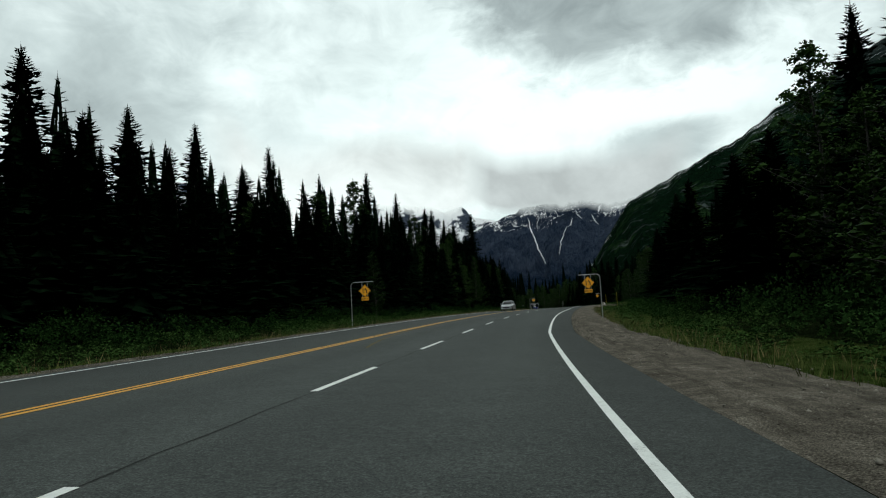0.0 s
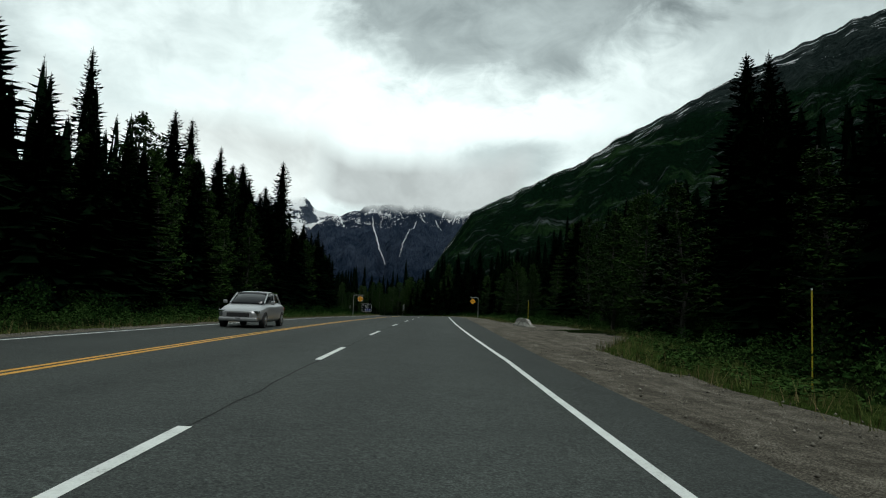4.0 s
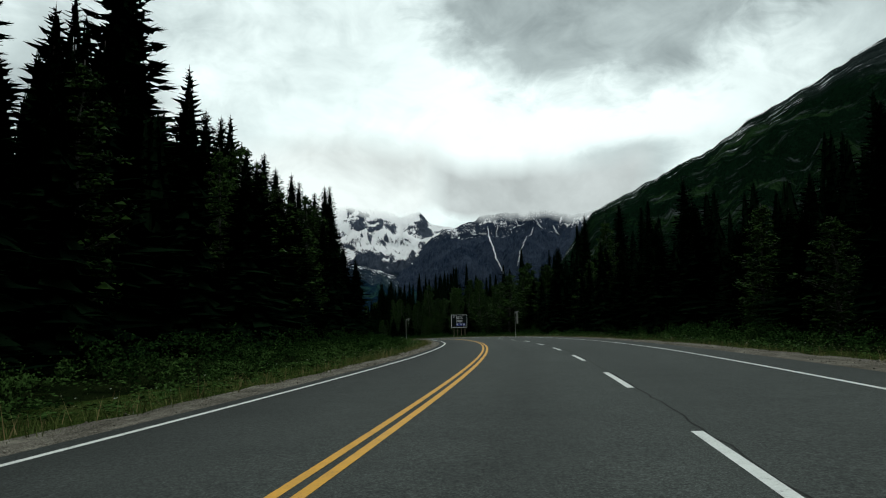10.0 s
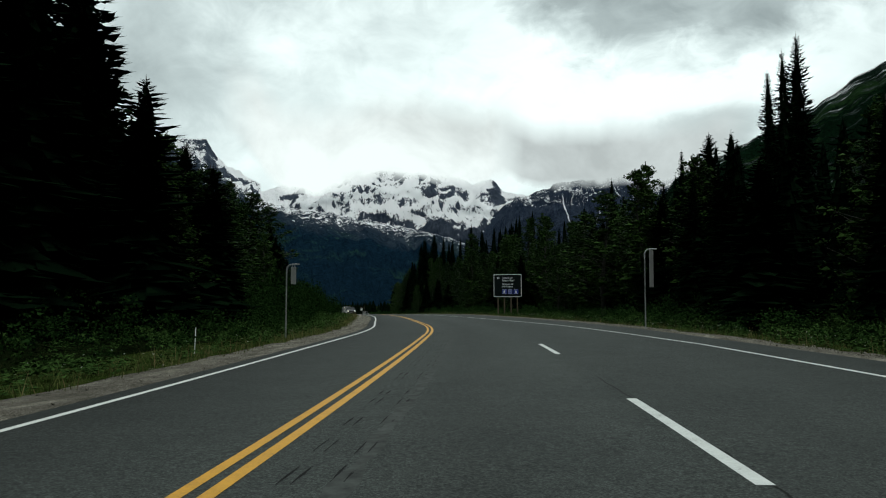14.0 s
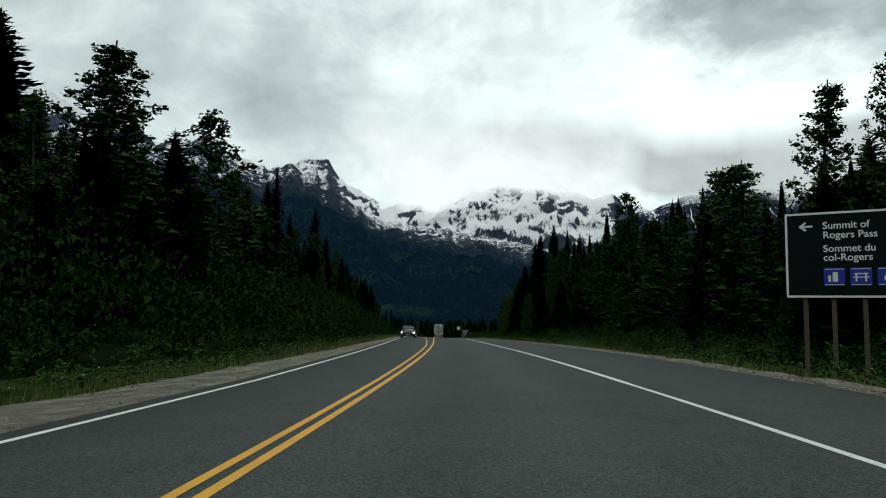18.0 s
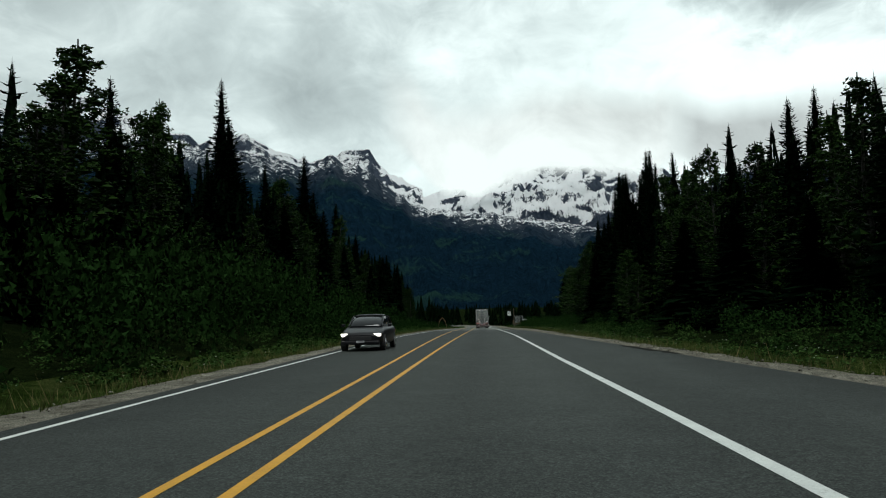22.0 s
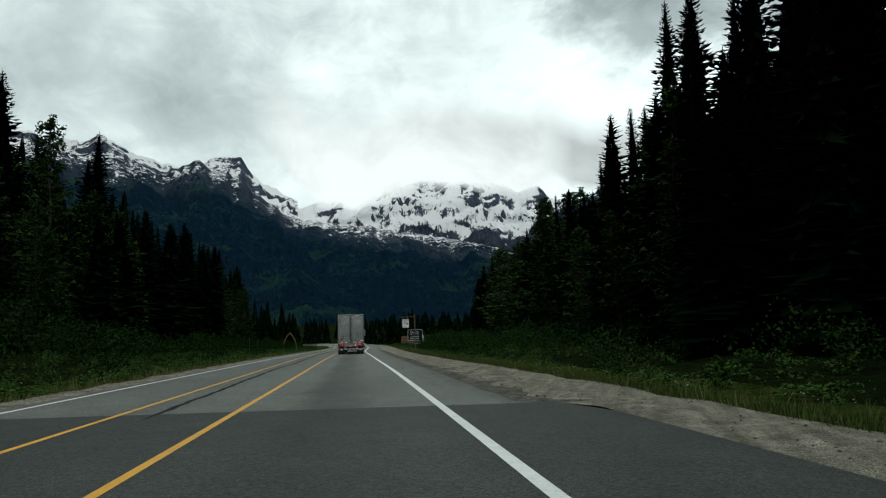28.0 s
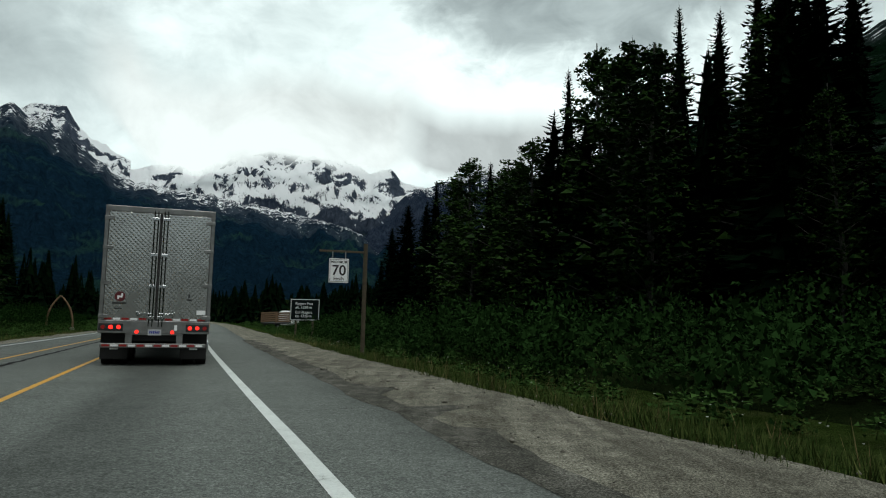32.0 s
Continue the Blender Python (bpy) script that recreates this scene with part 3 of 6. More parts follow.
CRACKS_B = ([(475, 4.55), (473, 4.5), (471.4, 4.62), (470, 4.75), (469, 4.5), (468, 4.42), (467.3, 4.6), (466.5, 4.45)], [(471, 2.9), (471.2, 4.3)], [(467.2, 4.95), (466, 4.75)], [(486, 5.0), (487.5, 4.8), (489, 4.95)],
            [(464, 1.6), (463.4, 2.6)], [(478, 2.6), (479.4, 2.7), (481, 2.5)], [(503, -0.6), (503.3, 0.6)])
M_SILT = earth("dark_silty_gravel", ((0.034, 0.034, 0.029), (0.088, 0.086, 0.074), (0.170, 0.164, 0.142)), 2.6, 0.05, True)
stripe("silty_fringe", 462, 545, lambda s: pave_right(s) + 0.30 + np.array([0.14 * noise.fractal((a * 0.4, 3.0, 1.0), 1.0, 2.0, 4) for a in s]), 1.20, M_SILT, road_old, "dark silty strip beside the worn asphalt", 0.004, 0.5)
crack(road_old, [(492.0, 5.92), (494.2, 5.80), (496, 5.84), (498.0, 5.72)], 0.22, 42.0, M_DAMP, "wet black hollow at the asphalt edge", 0.05, "puddle", 0.009)
for k, route in enumerate(CRACKS_B):
    crack(road_old, route, 0.02, 60.0 + k, wander=0.12)
crack(road, [(304, 3.9), (306, 4.0), (309, 3.98), (313, 4.1)], 0.02, 12.0, M_SEAM, "fine dark crack", 0.10)
for k in range(9):
    a = 168.4 + 1.1 * k
    mid = float(np.interp(a, [168, 172, 176, 184], [1.62, 1.45, 0.85, 0.30]))
    for off in (-0.16, 0.0, 0.15):
        crack(road, [(a, mid + off), (a + 0.9, mid + off - 0.1), (a + 1.9, mid + off - 0.2)], 0.035, 90.0 + k + off, M_YELLOW_SPECK, "worn scraps of an older yellow line", 0.10, "old_centre_line", 0.005)
stripe("old_centre_line", 22, 44, lambda s: 0.16 + np.interp(s, [22, 25, 29, 34, 44], [1.5, 1.05, 0.6, 0.34, 0.24]), 0.09, M_YELLOW_SPECK, road, "worn remains of an older yellow line", 0.005)


# ---- mountains, some kilometres off ----
def mountain(name, eye, profile, far, near, foot_z, mat, label, rough, crest_noise, cols=340, rows=72, gully=0.0):
    """A slope that climbs from near to its crest: profile gives the crest's bearing and angle of rise as seen from eye."""
    az0, az1 = profile[0][0], profile[-1][0]
    pts = np.zeros((rows, cols, 3))
    xs = [a for a, _ in profile]
    es = [e for _, e in profile]
    for j in range(cols):
        az = az0 + (az1 - az0) * j / (cols - 1)
        el = np.interp(az, xs, es) + crest_noise * noise.fractal((az * 0.9, far * 0.01, 0.0), 1.0, 2.1, 5)
        d = far * (1 + 0.03 * math.sin(az * 0.21))
        top = eye[2] + d * math.tan(radians(el))
        for i in range(rows):
            f = i / (rows - 6)
            q = near + (d - near) * f
            if f <= 1:
                h = foot_z + (top - foot_z) * (0.72 * f + 0.28 * f * f)
                amp = rough * math.sin(math.pi * min(1, f)) ** 0.8
            else:
                h = top - (f - 1) * (top - foot_z) * 1.2
                amp = rough * 0.3
            x, y = eye[0] + q * math.sin(radians(az)), eye[1] + q * math.cos(radians(az))
            n = noise.ridged_multi_fractal((x * 0.0040, y * 0.0040, h * 0.002), 0.9, 2.1, 7, 1.0, 2.0) - 1.0
            g = noise.fractal((az * 0.42 + 0.9 * noise.noise((h * 0.006, az * 0.3, 2.0)), h * 0.0035, 7.0), 1.0, 2.2, 5)
            pts[i, j] = (x, y, h + amp * n + amp * gully * g)
    me = grid_mesh(name, pts, mat)
    uv = me.uv_layers.new(name="slope")
    which = np.empty(len(me.loops), np.int32)
    me.loops.foreach_get("vertex_index", which)
    flat = np.stack([(which % cols) / (cols - 1), (which // cols) / (rows - 6)], -1).astype(np.float32)
    uv.data.foreach_set("uv", flat.ravel())
    return tagged(new(name, me), label, "mountain", kind="structure")


M_SLOPE = rock_material("forested_slope", 560, 300, -0.30, 590, (0.005, 0.010, 0.010), (0.028, 0.038, 0.036), (0.004, 0.014, 0.007), (0.017, 0.040, 0.014), slab=(0.082, 0.100, 0.100))
# rock and forest tones of these three carry the blue of distance haze
M_CLIFF = rock_material("hazy_cliff_rock", 470, 260, -0.13, 60, (0.008, 0.016, 0.032), (0.046, 0.062, 0.092), (0.006, 0.016, 0.036), (0.012, 0.022, 0.032), dip=-0.35)
M_SNOWY = rock_material("hazy_snowy_peaks", 330, 420, 0.10, 200, (0.020, 0.030, 0.048), (0.080, 0.098, 0.130), (0.008, 0.018, 0.036), (0.02, 0.03, 0.03), 0.95, dip=0.55)
M_SPUR = rock_material("hazy_wooded_spur", 603, 620, -0.085, 390, (0.010, 0.018, 0.032), (0.064, 0.084, 0.108), (0.009, 0.028, 0.050), (0.022, 0.060, 0.046), 0.4, by_crest=600.0)
E13, E23, E3 = (14.7, 232.4, 2.7), (-20.9, 377.3, 0.1), (7.4, 55.1, 1.9)
mountain("mountain_east", E3, [(4.5, 3.5), (7.96, 8.5), (10.5, 9.6), (13.95, 11.25), (16.66, 12.35), (18.9, 13.9), (21.3, 15.0), (24.1, 16.3), (27, 17.7), (31.8, 19.6), (36, 21), (45, 23), (60, 25), (80, 24)],
         2600, 500, -25, M_SLOPE, "long forested mountainside with rock slabs and snow streaks", 34, 0.18, gully=0.6)
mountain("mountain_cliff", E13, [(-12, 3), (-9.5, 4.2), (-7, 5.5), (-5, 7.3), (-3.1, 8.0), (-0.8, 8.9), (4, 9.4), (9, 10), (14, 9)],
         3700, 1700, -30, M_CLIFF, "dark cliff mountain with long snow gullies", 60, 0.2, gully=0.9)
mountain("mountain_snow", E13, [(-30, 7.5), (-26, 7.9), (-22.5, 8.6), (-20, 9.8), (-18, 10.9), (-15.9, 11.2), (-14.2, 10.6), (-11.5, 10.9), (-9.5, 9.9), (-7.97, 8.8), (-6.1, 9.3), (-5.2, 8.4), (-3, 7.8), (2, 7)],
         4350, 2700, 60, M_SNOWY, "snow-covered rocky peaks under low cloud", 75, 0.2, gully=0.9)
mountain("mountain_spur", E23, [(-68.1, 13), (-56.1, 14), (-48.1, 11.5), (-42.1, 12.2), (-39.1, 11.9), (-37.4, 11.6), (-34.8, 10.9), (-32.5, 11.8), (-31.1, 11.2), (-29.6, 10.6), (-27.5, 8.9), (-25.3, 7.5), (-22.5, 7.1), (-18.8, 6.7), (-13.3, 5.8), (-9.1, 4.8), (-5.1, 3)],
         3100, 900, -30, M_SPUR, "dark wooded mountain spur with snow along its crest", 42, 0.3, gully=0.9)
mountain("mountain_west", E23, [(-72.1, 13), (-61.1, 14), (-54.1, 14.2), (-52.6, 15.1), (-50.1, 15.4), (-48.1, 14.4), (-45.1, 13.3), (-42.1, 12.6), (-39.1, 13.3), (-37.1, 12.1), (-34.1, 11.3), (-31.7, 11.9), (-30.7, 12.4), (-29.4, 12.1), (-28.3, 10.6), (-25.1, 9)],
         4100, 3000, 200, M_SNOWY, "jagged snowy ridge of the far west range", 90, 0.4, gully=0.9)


from mathutils.bvhtree import BVHTree


def lies_on(ob):
    me = ob.data
    return BVHTree.FromPolygons([v.co for v in me.vertices], [tuple(p.vertices) for p in me.polygons])


M_SNOW = plain("old_snow", (0.78, 0.80, 0.83), 0.8, 0, 0.08, 0.02)
CLIFF = bpy.data.objects["mountain_cliff"]
cliff_face = lies_on(CLIFF)


def snow_gully(line, width, seed):
    """A tongue of old snow that runs down the cliff, ragged at both sides."""
    eye = Vector((11.5, 126.2, 2.8))
    rows = []
    for i in range(41):
        f = i / 40
        k = min(len(line) - 2, int(f * (len(line) - 1)))
        g = f * (len(line) - 1) - k
        az = line[k][0] * (1 - g) + line[k + 1][0] * g + 0.11 * noise.fractal((f * 9, seed, 0.0), 1, 2, 3)
        el = line[k][1] * (1 - g) + line[k + 1][1] * g
        w = 0.6 * width * (0.35 + 0.65 * math.sin(math.pi * min(1, 0.12 + f * 0.85))) * (1 + 0.7 * noise.noise((f * 14, seed, 1.0)))
        row = []
        for side in (-1, -0.3, 0.3, 1):
            d = Vector(toward(az + side * max(0.012, w), el))
            hit = cliff_face.ray_cast(eye, d)[0]
            if hit is None:
                break
            row.append(tuple(hit - d * (9 if abs(side) < 1 else 3)))
        if len(row) == 4:
            rows.append(row)
    if len(rows) > 2:
        ob = new("snow_gully", grid_mesh("snow_gully", np.array(rows), M_SNOW))
        ob.parent = CLIFF
        ob["label"] = "tongue of old snow in a gully"


for k, (line, w) in enumerate((([(-0.35, 7.7), (-0.25, 7.0), (0.05, 6.0), (0.3, 5.2), (0.62, 4.5), (0.8, 3.95)], 0.085), ([(2.75, 6.9), (2.45, 6.2), (2.2, 5.7), (2.12, 5.2), (1.95, 4.6)], 0.05), ([(5.6, 8.4), (5.45, 7.9)], 0.12),
                               ([(-3.2, 7.9), (-2.95, 7.5), (-2.8, 7.1)], 0.13), ([(6.6, 8.2), (6.3, 7.4)], 0.06), ([(3.6, 8.2), (3.75, 7.8), (4.0, 7.5)], 0.07), ([(0.5, 7.9), (0.35, 7.3), (0.3, 7.0)], 0.035),
                               ([(3.3, 7.6), (3.1, 7.0), (2.8, 6.9)], 0.05), ([(4.9, 7.7), (5.1, 7.2), (5.4, 6.9)], 0.06), ([(1.9, 8.3), (2.1, 7.9)], 0.05), ([(1.1, 8.0), (1.2, 7.7)], 0.04), ([(-4.4, 7.3), (-3.9, 7.2)], 0.05),
                               ([(-6.2, 6.6), (-5.8, 6.1), (-6.3, 5.6), (-6.9, 5.3), (-6.5, 4.9)], 0.16), ([(-7.0, 6.3), (-6.6, 6.0), (-6.4, 5.7)], 0.12))):
    snow_gully(line, w, 3.0 + k)


# ---- low cloud that hides the summits ----
def cloud_bank(name, eye, line, dist, tall, seed, bright):
    cols, rows = 120, 10
    pts = np.zeros((rows, cols, 3))
    for j in range(cols):
        az = line[0][0] + (line[-1][0] - line[0][0]) * j / (cols - 1)
        base = np.interp(az, [a for a, _ in line], [e for _, e in line]) + 0.35 * noise.fractal((az * 0.35, seed, 0.0), 1, 2, 4)
        for i in range(rows):
            d = toward(az, base + tall * i / (rows - 1))
            pts[i, j] = [e + dist * c for e, c in zip(eye, d)]
    me = grid_mesh(name, pts, cloud_stuff(name, bright, seed))
    uv = me.uv_layers.new(name="height")
    co = np.empty(len(me.loops), np.int32)
    me.loops.foreach_get("vertex_index", co)
    flat = np.stack([(co % cols) / (cols - 1), (co // cols) / (rows - 1)], -1).astype(np.float32)
    uv.data.foreach_set("uv", flat.ravel())
    return tagged(new(name, me), "low grey cloud wrapped round the summits", "cloud", kind="structure")


def cloud_stuff(name, bright, seed):
    m = bpy.data.materials.new(name)
    m.use_nodes = True
    nt = m.node_tree
    nt.nodes.clear()
    uv = node(nt, "UVMap")
    sep = node(nt, "SeparateXYZ")
    link(nt, uv.outputs[0], sep.inputs[0])
    at = place(nt, 0.0016)
    n = node(nt, "TexNoise", Scale=1.0, Detail=7.0, Roughness=0.6, Distortion=0.5)
    link(nt, at, n.inputs["Vector"])
    h = calc(nt, "ADD", sep.outputs[1], calc(nt, "MULTIPLY", calc(nt, "SUBTRACT", n.outputs[0], 0.5), 0.62))
    up = calc(nt, "DIVIDE", calc(nt, "SUBTRACT", h, 0.03), 0.14, clamp=True)
    top = calc(nt, "DIVIDE", calc(nt, "SUBTRACT", 1.0, sep.outputs[1]), 0.35, clamp=True)
    side = calc(nt, "MULTIPLY", calc(nt, "MULTIPLY", sep.outputs[0], 8.0, clamp=True), calc(nt, "MULTIPLY", calc(nt, "SUBTRACT", 1.0, sep.outputs[0]), 8.0, clamp=True))
    alpha = calc(nt, "MULTIPLY", calc(nt, "MULTIPLY", up, top), side)
    em = node(nt, "Emission", Strength=1.0)
    link(nt, ramp(nt, n.outputs[0], ((0.35, tuple(c * 0.72 for c in bright)), (0.62, bright))), em.inputs[0])
    clear = node(nt, "BsdfTransparent")
    mix = node(nt, "MixShader")
    link(nt, alpha, mix.inputs[0])
    link(nt, clear.outputs[0], mix.inputs[1])
    link(nt, em.outputs[0], mix.inputs[2])
    link(nt, mix.outputs[0], node(nt, "OutputMaterial").inputs[0])
    return m


cloud_bank("cloud_bank", E13, [(-6, 9.4), (-4, 8.6), (-2, 7.9), (2, 7.9), (6, 7.9), (10, 8.1), (14, 9.3)], 3350, 6.0, 2.0, (0.66, 0.735, 0.73))
cloud_bank("cloud_bank", E13, [(-28, 11.6), (-25.2, 10.2), (-23, 7.9), (-20, 7.8), (-18, 8.4), (-15, 9.1), (-12, 9.2), (-9.5, 8.8), (-7.5, 8.3), (-6, 8.8), (-3, 8.2)], 3650, 7.5, 5.0, (0.93, 1.03, 1.01))


# ---- trees ----
def spray(out, base, yaw, length, droop, width, rnd, twigs=5):
    """One drooping conifer bough: a spine with ragged side twigs that hang, as loose triangles."""
    cx, cy = math.cos(yaw), math.sin(yaw)
    def at(f, side=0.0, dz=0.0):
        r = length * f
        z = -droop * length * (f ** 1.2) + 0.16 * length * f ** 3
        return (base[0] + cx * r - cy * side, base[1] + cy * r + cx * side, base[2] + z + dz)
    for k in range(twigs):
        f0 = 0.15 + 0.70 * k / twigs
        f1 = f0 + 0.80 / twigs + 0.05
        w = width * length * (1.05 - 0.75 * f0) * rnd.uniform(0.75, 1.25)
        for sgn in (-1, 1):
            out.append((at(f0), at(min(1, f1)), at(f0 + 0.2 * rnd.uniform(0.6, 1.3), sgn * w, -0.08 * length * rnd.uniform(-0.4, 1.5))))
        g = f0 + 0.1 * rnd.random()
        out.append((at(g - 0.05), at(g + 0.22), at(g + 0.12, rnd.uniform(-0.08, 0.08) * length, -rnd.uniform(0.15, 0.36) * (0.30 + 0.14 * length))))
    for off in (-0.5, 0.0, 0.5):
        lean = off * rnd.uniform(0.6, 1.3)
        out.append((at(0.60, lean * 0.05 * length), at(0.74, lean * 0.22 * length + 0.03 * length), at(1.02 - 0.14 * abs(lean), lean * 0.40 * length, rnd.uniform(-0.06, 0.05) * length)))


def tube(p0, p1, r0, r1, sides=6):
    a, b = Vector(p0), Vector(p1)
    q = (b - a).to_track_quat("Z", "Y")
    v = []
    for c, r in ((a, r0), (b, r1)):
        for k in range(sides):
            t = 2 * math.pi * k / sides
            v.append(tuple(c + q @ Vector((r * math.cos(t), r * math.sin(t), 0))))
    f = [(k, (k + 1) % sides, sides + (k + 1) % sides, sides + k) for k in range(sides)]
    return v, f


def tubes(pieces, sides=6):
    vs, fs = [], []
    for p0, p1, r0, r1 in pieces:
        v, f = tube(p0, p1, r0, r1, sides)
        fs += [tuple(i + len(vs) for i in q) for q in f]
        vs += v
    return np.array(vs), np.array(fs)


def loose(tris):
    v = np.array(tris, float).reshape(-1, 3)
    return v, np.arange(len(v)).reshape(-1, 3)


def conifer_crown(seed, boughs, twigs, bare, slim, core=0.75):
    """Crown of a spruce 24 m high: a dense cone with a ragged edge of many short boughs, drooping below and rising at the tip."""
    rnd = random.Random(seed)
    out = []
    full = lambda f: slim * (0.13 + 3.65 * (1 - f) ** 0.66)
    lobe = [rnd.uniform(0.82, 1.14) for _ in range(40)]
    for i in range(boughs):
        f = ((i + rnd.random()) / boughs) ** 0.80
        z = bare + (23.7 - bare) * f
        yaw = i * 2.39996 + rnd.uniform(-0.5, 0.5)
        reach = max(0.30, full(f) * lobe[int(f * 11) * 3 + int(yaw / 2.094) % 3] * rnd.uniform(0.52, 1.18))
        spray(out, (0, 0, z + 0.10 * reach), yaw, reach, rnd.uniform(0.18, 0.62) * (1.0 - 1.5 * f ** 2.5), 0.20 if twigs > 1 else 0.26, rnd, twigs)
    # short inner twigs close the middle, drawn to a point at the tip
    levels, sides = (44, 9) if boughs > 300 else (max(8, boughs // 7), 6)
    for w in range(levels):
        f = w / levels
        z = bare * 0.8 + (23.2 - bare * 0.8) * f
        r = core * full(f) * (1 - 0.52 * f)
        rise = (23.5 - bare) / levels * 2.2
        for k in range(sides):
            a = 6.283 * (k + rnd.random()) / sides
            q = r * rnd.uniform(0.65, 1.15)
            sway = 2.6 / sides * rnd.uniform(0.7, 1.3)
            out.append(((q * math.cos(a - sway), q * math.sin(a - sway), z - rnd.uniform(0, 0.7)), (q * math.cos(a + sway), q * math.sin(a + sway), z - rnd.uniform(0, 0.7)),
                        (0.3 * q * math.cos(a), 0.3 * q * math.sin(a), min(23.6, z + rise))))
    for k in range(4):
        a = k * 1.57
        out.append(((0.05 * math.cos(a), 0.05 * math.sin(a), 23.0), (-0.05 * math.sin(a), 0.05 * math.cos(a), 23.0), (0, 0, 24.3)))
    return loose(out)


def leaf_ball(out, c, r, n, size, rnd, flat=0.7):
    for _ in range(n):
        d = Vector((rnd.gauss(0, 1), rnd.gauss(0, 1), rnd.gauss(0, 1))).normalized()
        p = Vector(c) + Vector((d.x * r, d.y * r, d.z * r * flat)) * rnd.uniform(0.35, 1.0) ** 0.5
        a = Vector((rnd.gauss(0, 1), rnd.gauss(0, 1), rnd.gauss(0, 0.6))).normalized() * size * rnd.uniform(0.6, 1.3)
        b = a.cross(Vector((rnd.gauss(0, 1), rnd.gauss(0, 1), rnd.gauss(0, 1)))).normalized() * size * rnd.uniform(0.4, 0.7)
        out.append((p - a, p + b, p + a, p - b))


def inner_clump(out, c, r, rnd):
    """The shaded mass inside a clump of leaves, a small uneven knot of eight faces."""
    p = [Vector(c) + Vector(d) * r * rnd.uniform(0.6, 1.2) for d in ((1, 0, 0), (0, 1, 0), (-1, 0, 0), (0, -1, 0), (0, 0, 0.8), (0, 0, -0.8))]
    for k in range(4):
        out += [(p[k], p[(k + 1) % 4], p[4]), (p[(k + 1) % 4], p[k], p[5])]


def leaf_tris(qs):
    v = np.array([[tuple(q[0]), tuple(q[1] + (q[2] - q[0]) * 0.15), tuple(q[3] + (q[2] - q[0]) * 0.15)] if len(q) == 4 else [tuple(p) for p in q] for q in qs], float).reshape(-1, 3)
    return v, np.arange(len(v)).reshape(-1, 3)


def broadleaf(seed, slim):
    """Limbs and leaf clumps of a balsam poplar 18 m high: steep limbs, a full middle and a ragged narrow top."""
    rnd = random.Random(seed)
    wood = []
    top, z, x, y = 17.4, 0.0, 0.0, 0.0
    spine = [(0, 0, -0.6)]
    while z < top:
        z += 1.74
        x += rnd.uniform(-0.20, 0.20)
        y += rnd.uniform(-0.20, 0.20)
        spine.append((x, y, z))
    n = len(spine)
    for k in range(n - 1):
        wood.append((spine[k], spine[k + 1], 0.19 * (1 - k / n) + 0.02, 0.19 * (1 - (k + 1) / n) + 0.02))
    leaves = []
    limbs = 66
    for k in range(limbs):
        f = 0.07 + 0.93 * (k + rnd.random()) / limbs
        z = top * f * 0.965
        i = min(n - 2, int(z / 1.74))
        b = Vector(spine[i]).lerp(Vector(spine[i + 1]), z / 1.74 - i)
        a = k * 2.39996 + rnd.uniform(-0.6, 0.6)
        full = 3.3 * min(1.0, 0.50 + 2.0 * f) * max(0.0, 1 - f) ** 0.60 + 0.22
        reach = slim * full * rnd.uniform(0.55, 1.12)
        e = b + Vector((math.cos(a) * reach, math.sin(a) * reach, reach * rnd.uniform(0.35, 0.95) * (1.1 - 0.5 * f)))
        wood.append((tuple(b), tuple(e), 0.065 * (1.1 - f), 0.015))
        for g in (0.34, 0.68, 1.0):
            c = b.lerp(e, g) + Vector((rnd.uniform(-0.3, 0.3), rnd.uniform(-0.3, 0.3), rnd.uniform(-0.25, 0.35)))
            size = rnd.uniform(0.55, 1.0) * (1.1 - 0.62 * f)
            leaf_ball(leaves, c, size, 22, 0.17, rnd, 0.85)
            inner_clump(leaves, c, size * 0.52, rnd)
    return tubes(wood, 5), leaf_tris(leaves)


def tree_kind(name, wood, leaf, bark, leafmat, label, category):
    t = thing(name, label, category)
    part("trunk", wood, bark, t)
    part("crown", leaf, leafmat, t)
    return t


SPRUCE = []
for k, (boughs, bare, slim) in enumerate(((680, 1.2, 0.95), (600, 2.2, 0.80), (720, 0.8, 1.08), (540, 3.2, 0.70), (640, 1.6, 0.88))):
    lean = random.Random(k)
    wood = tubes([((0, 0, -0.8), (0.05, 0, 8), 0.26, 0.18), ((0.05, 0, 8), (0, 0.04, 16), 0.18, 0.10), ((0, 0.04, 16), (0, 0, 24), 0.10, 0.02)], 6)
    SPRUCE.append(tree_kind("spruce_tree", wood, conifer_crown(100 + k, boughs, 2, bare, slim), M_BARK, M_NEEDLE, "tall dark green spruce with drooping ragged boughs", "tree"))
FILL = []
for k, (bare, slim) in enumerate(((0.6, 1.05), (1.0, 0.9), (0.4, 1.2))):
    wood = tubes([((0, 0, -0.8), (0.05, 0, 8), 0.24, 0.17), ((0.05, 0, 8), (0, 0, 24), 0.17, 0.02)], 5)
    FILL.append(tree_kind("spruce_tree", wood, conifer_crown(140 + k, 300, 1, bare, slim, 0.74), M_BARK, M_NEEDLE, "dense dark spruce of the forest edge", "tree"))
POPLAR = []
for k, slim in enumerate((1.0, 0.8, 1.15, 0.9)):
    wood, leaf = broadleaf(200 + k, slim)
    POPLAR.append(tree_kind("poplar_tree", wood, leaf, M_PALE_BARK, M_LEAF, "leafy green poplar with a pale slender trunk", "tree"))
used = set()


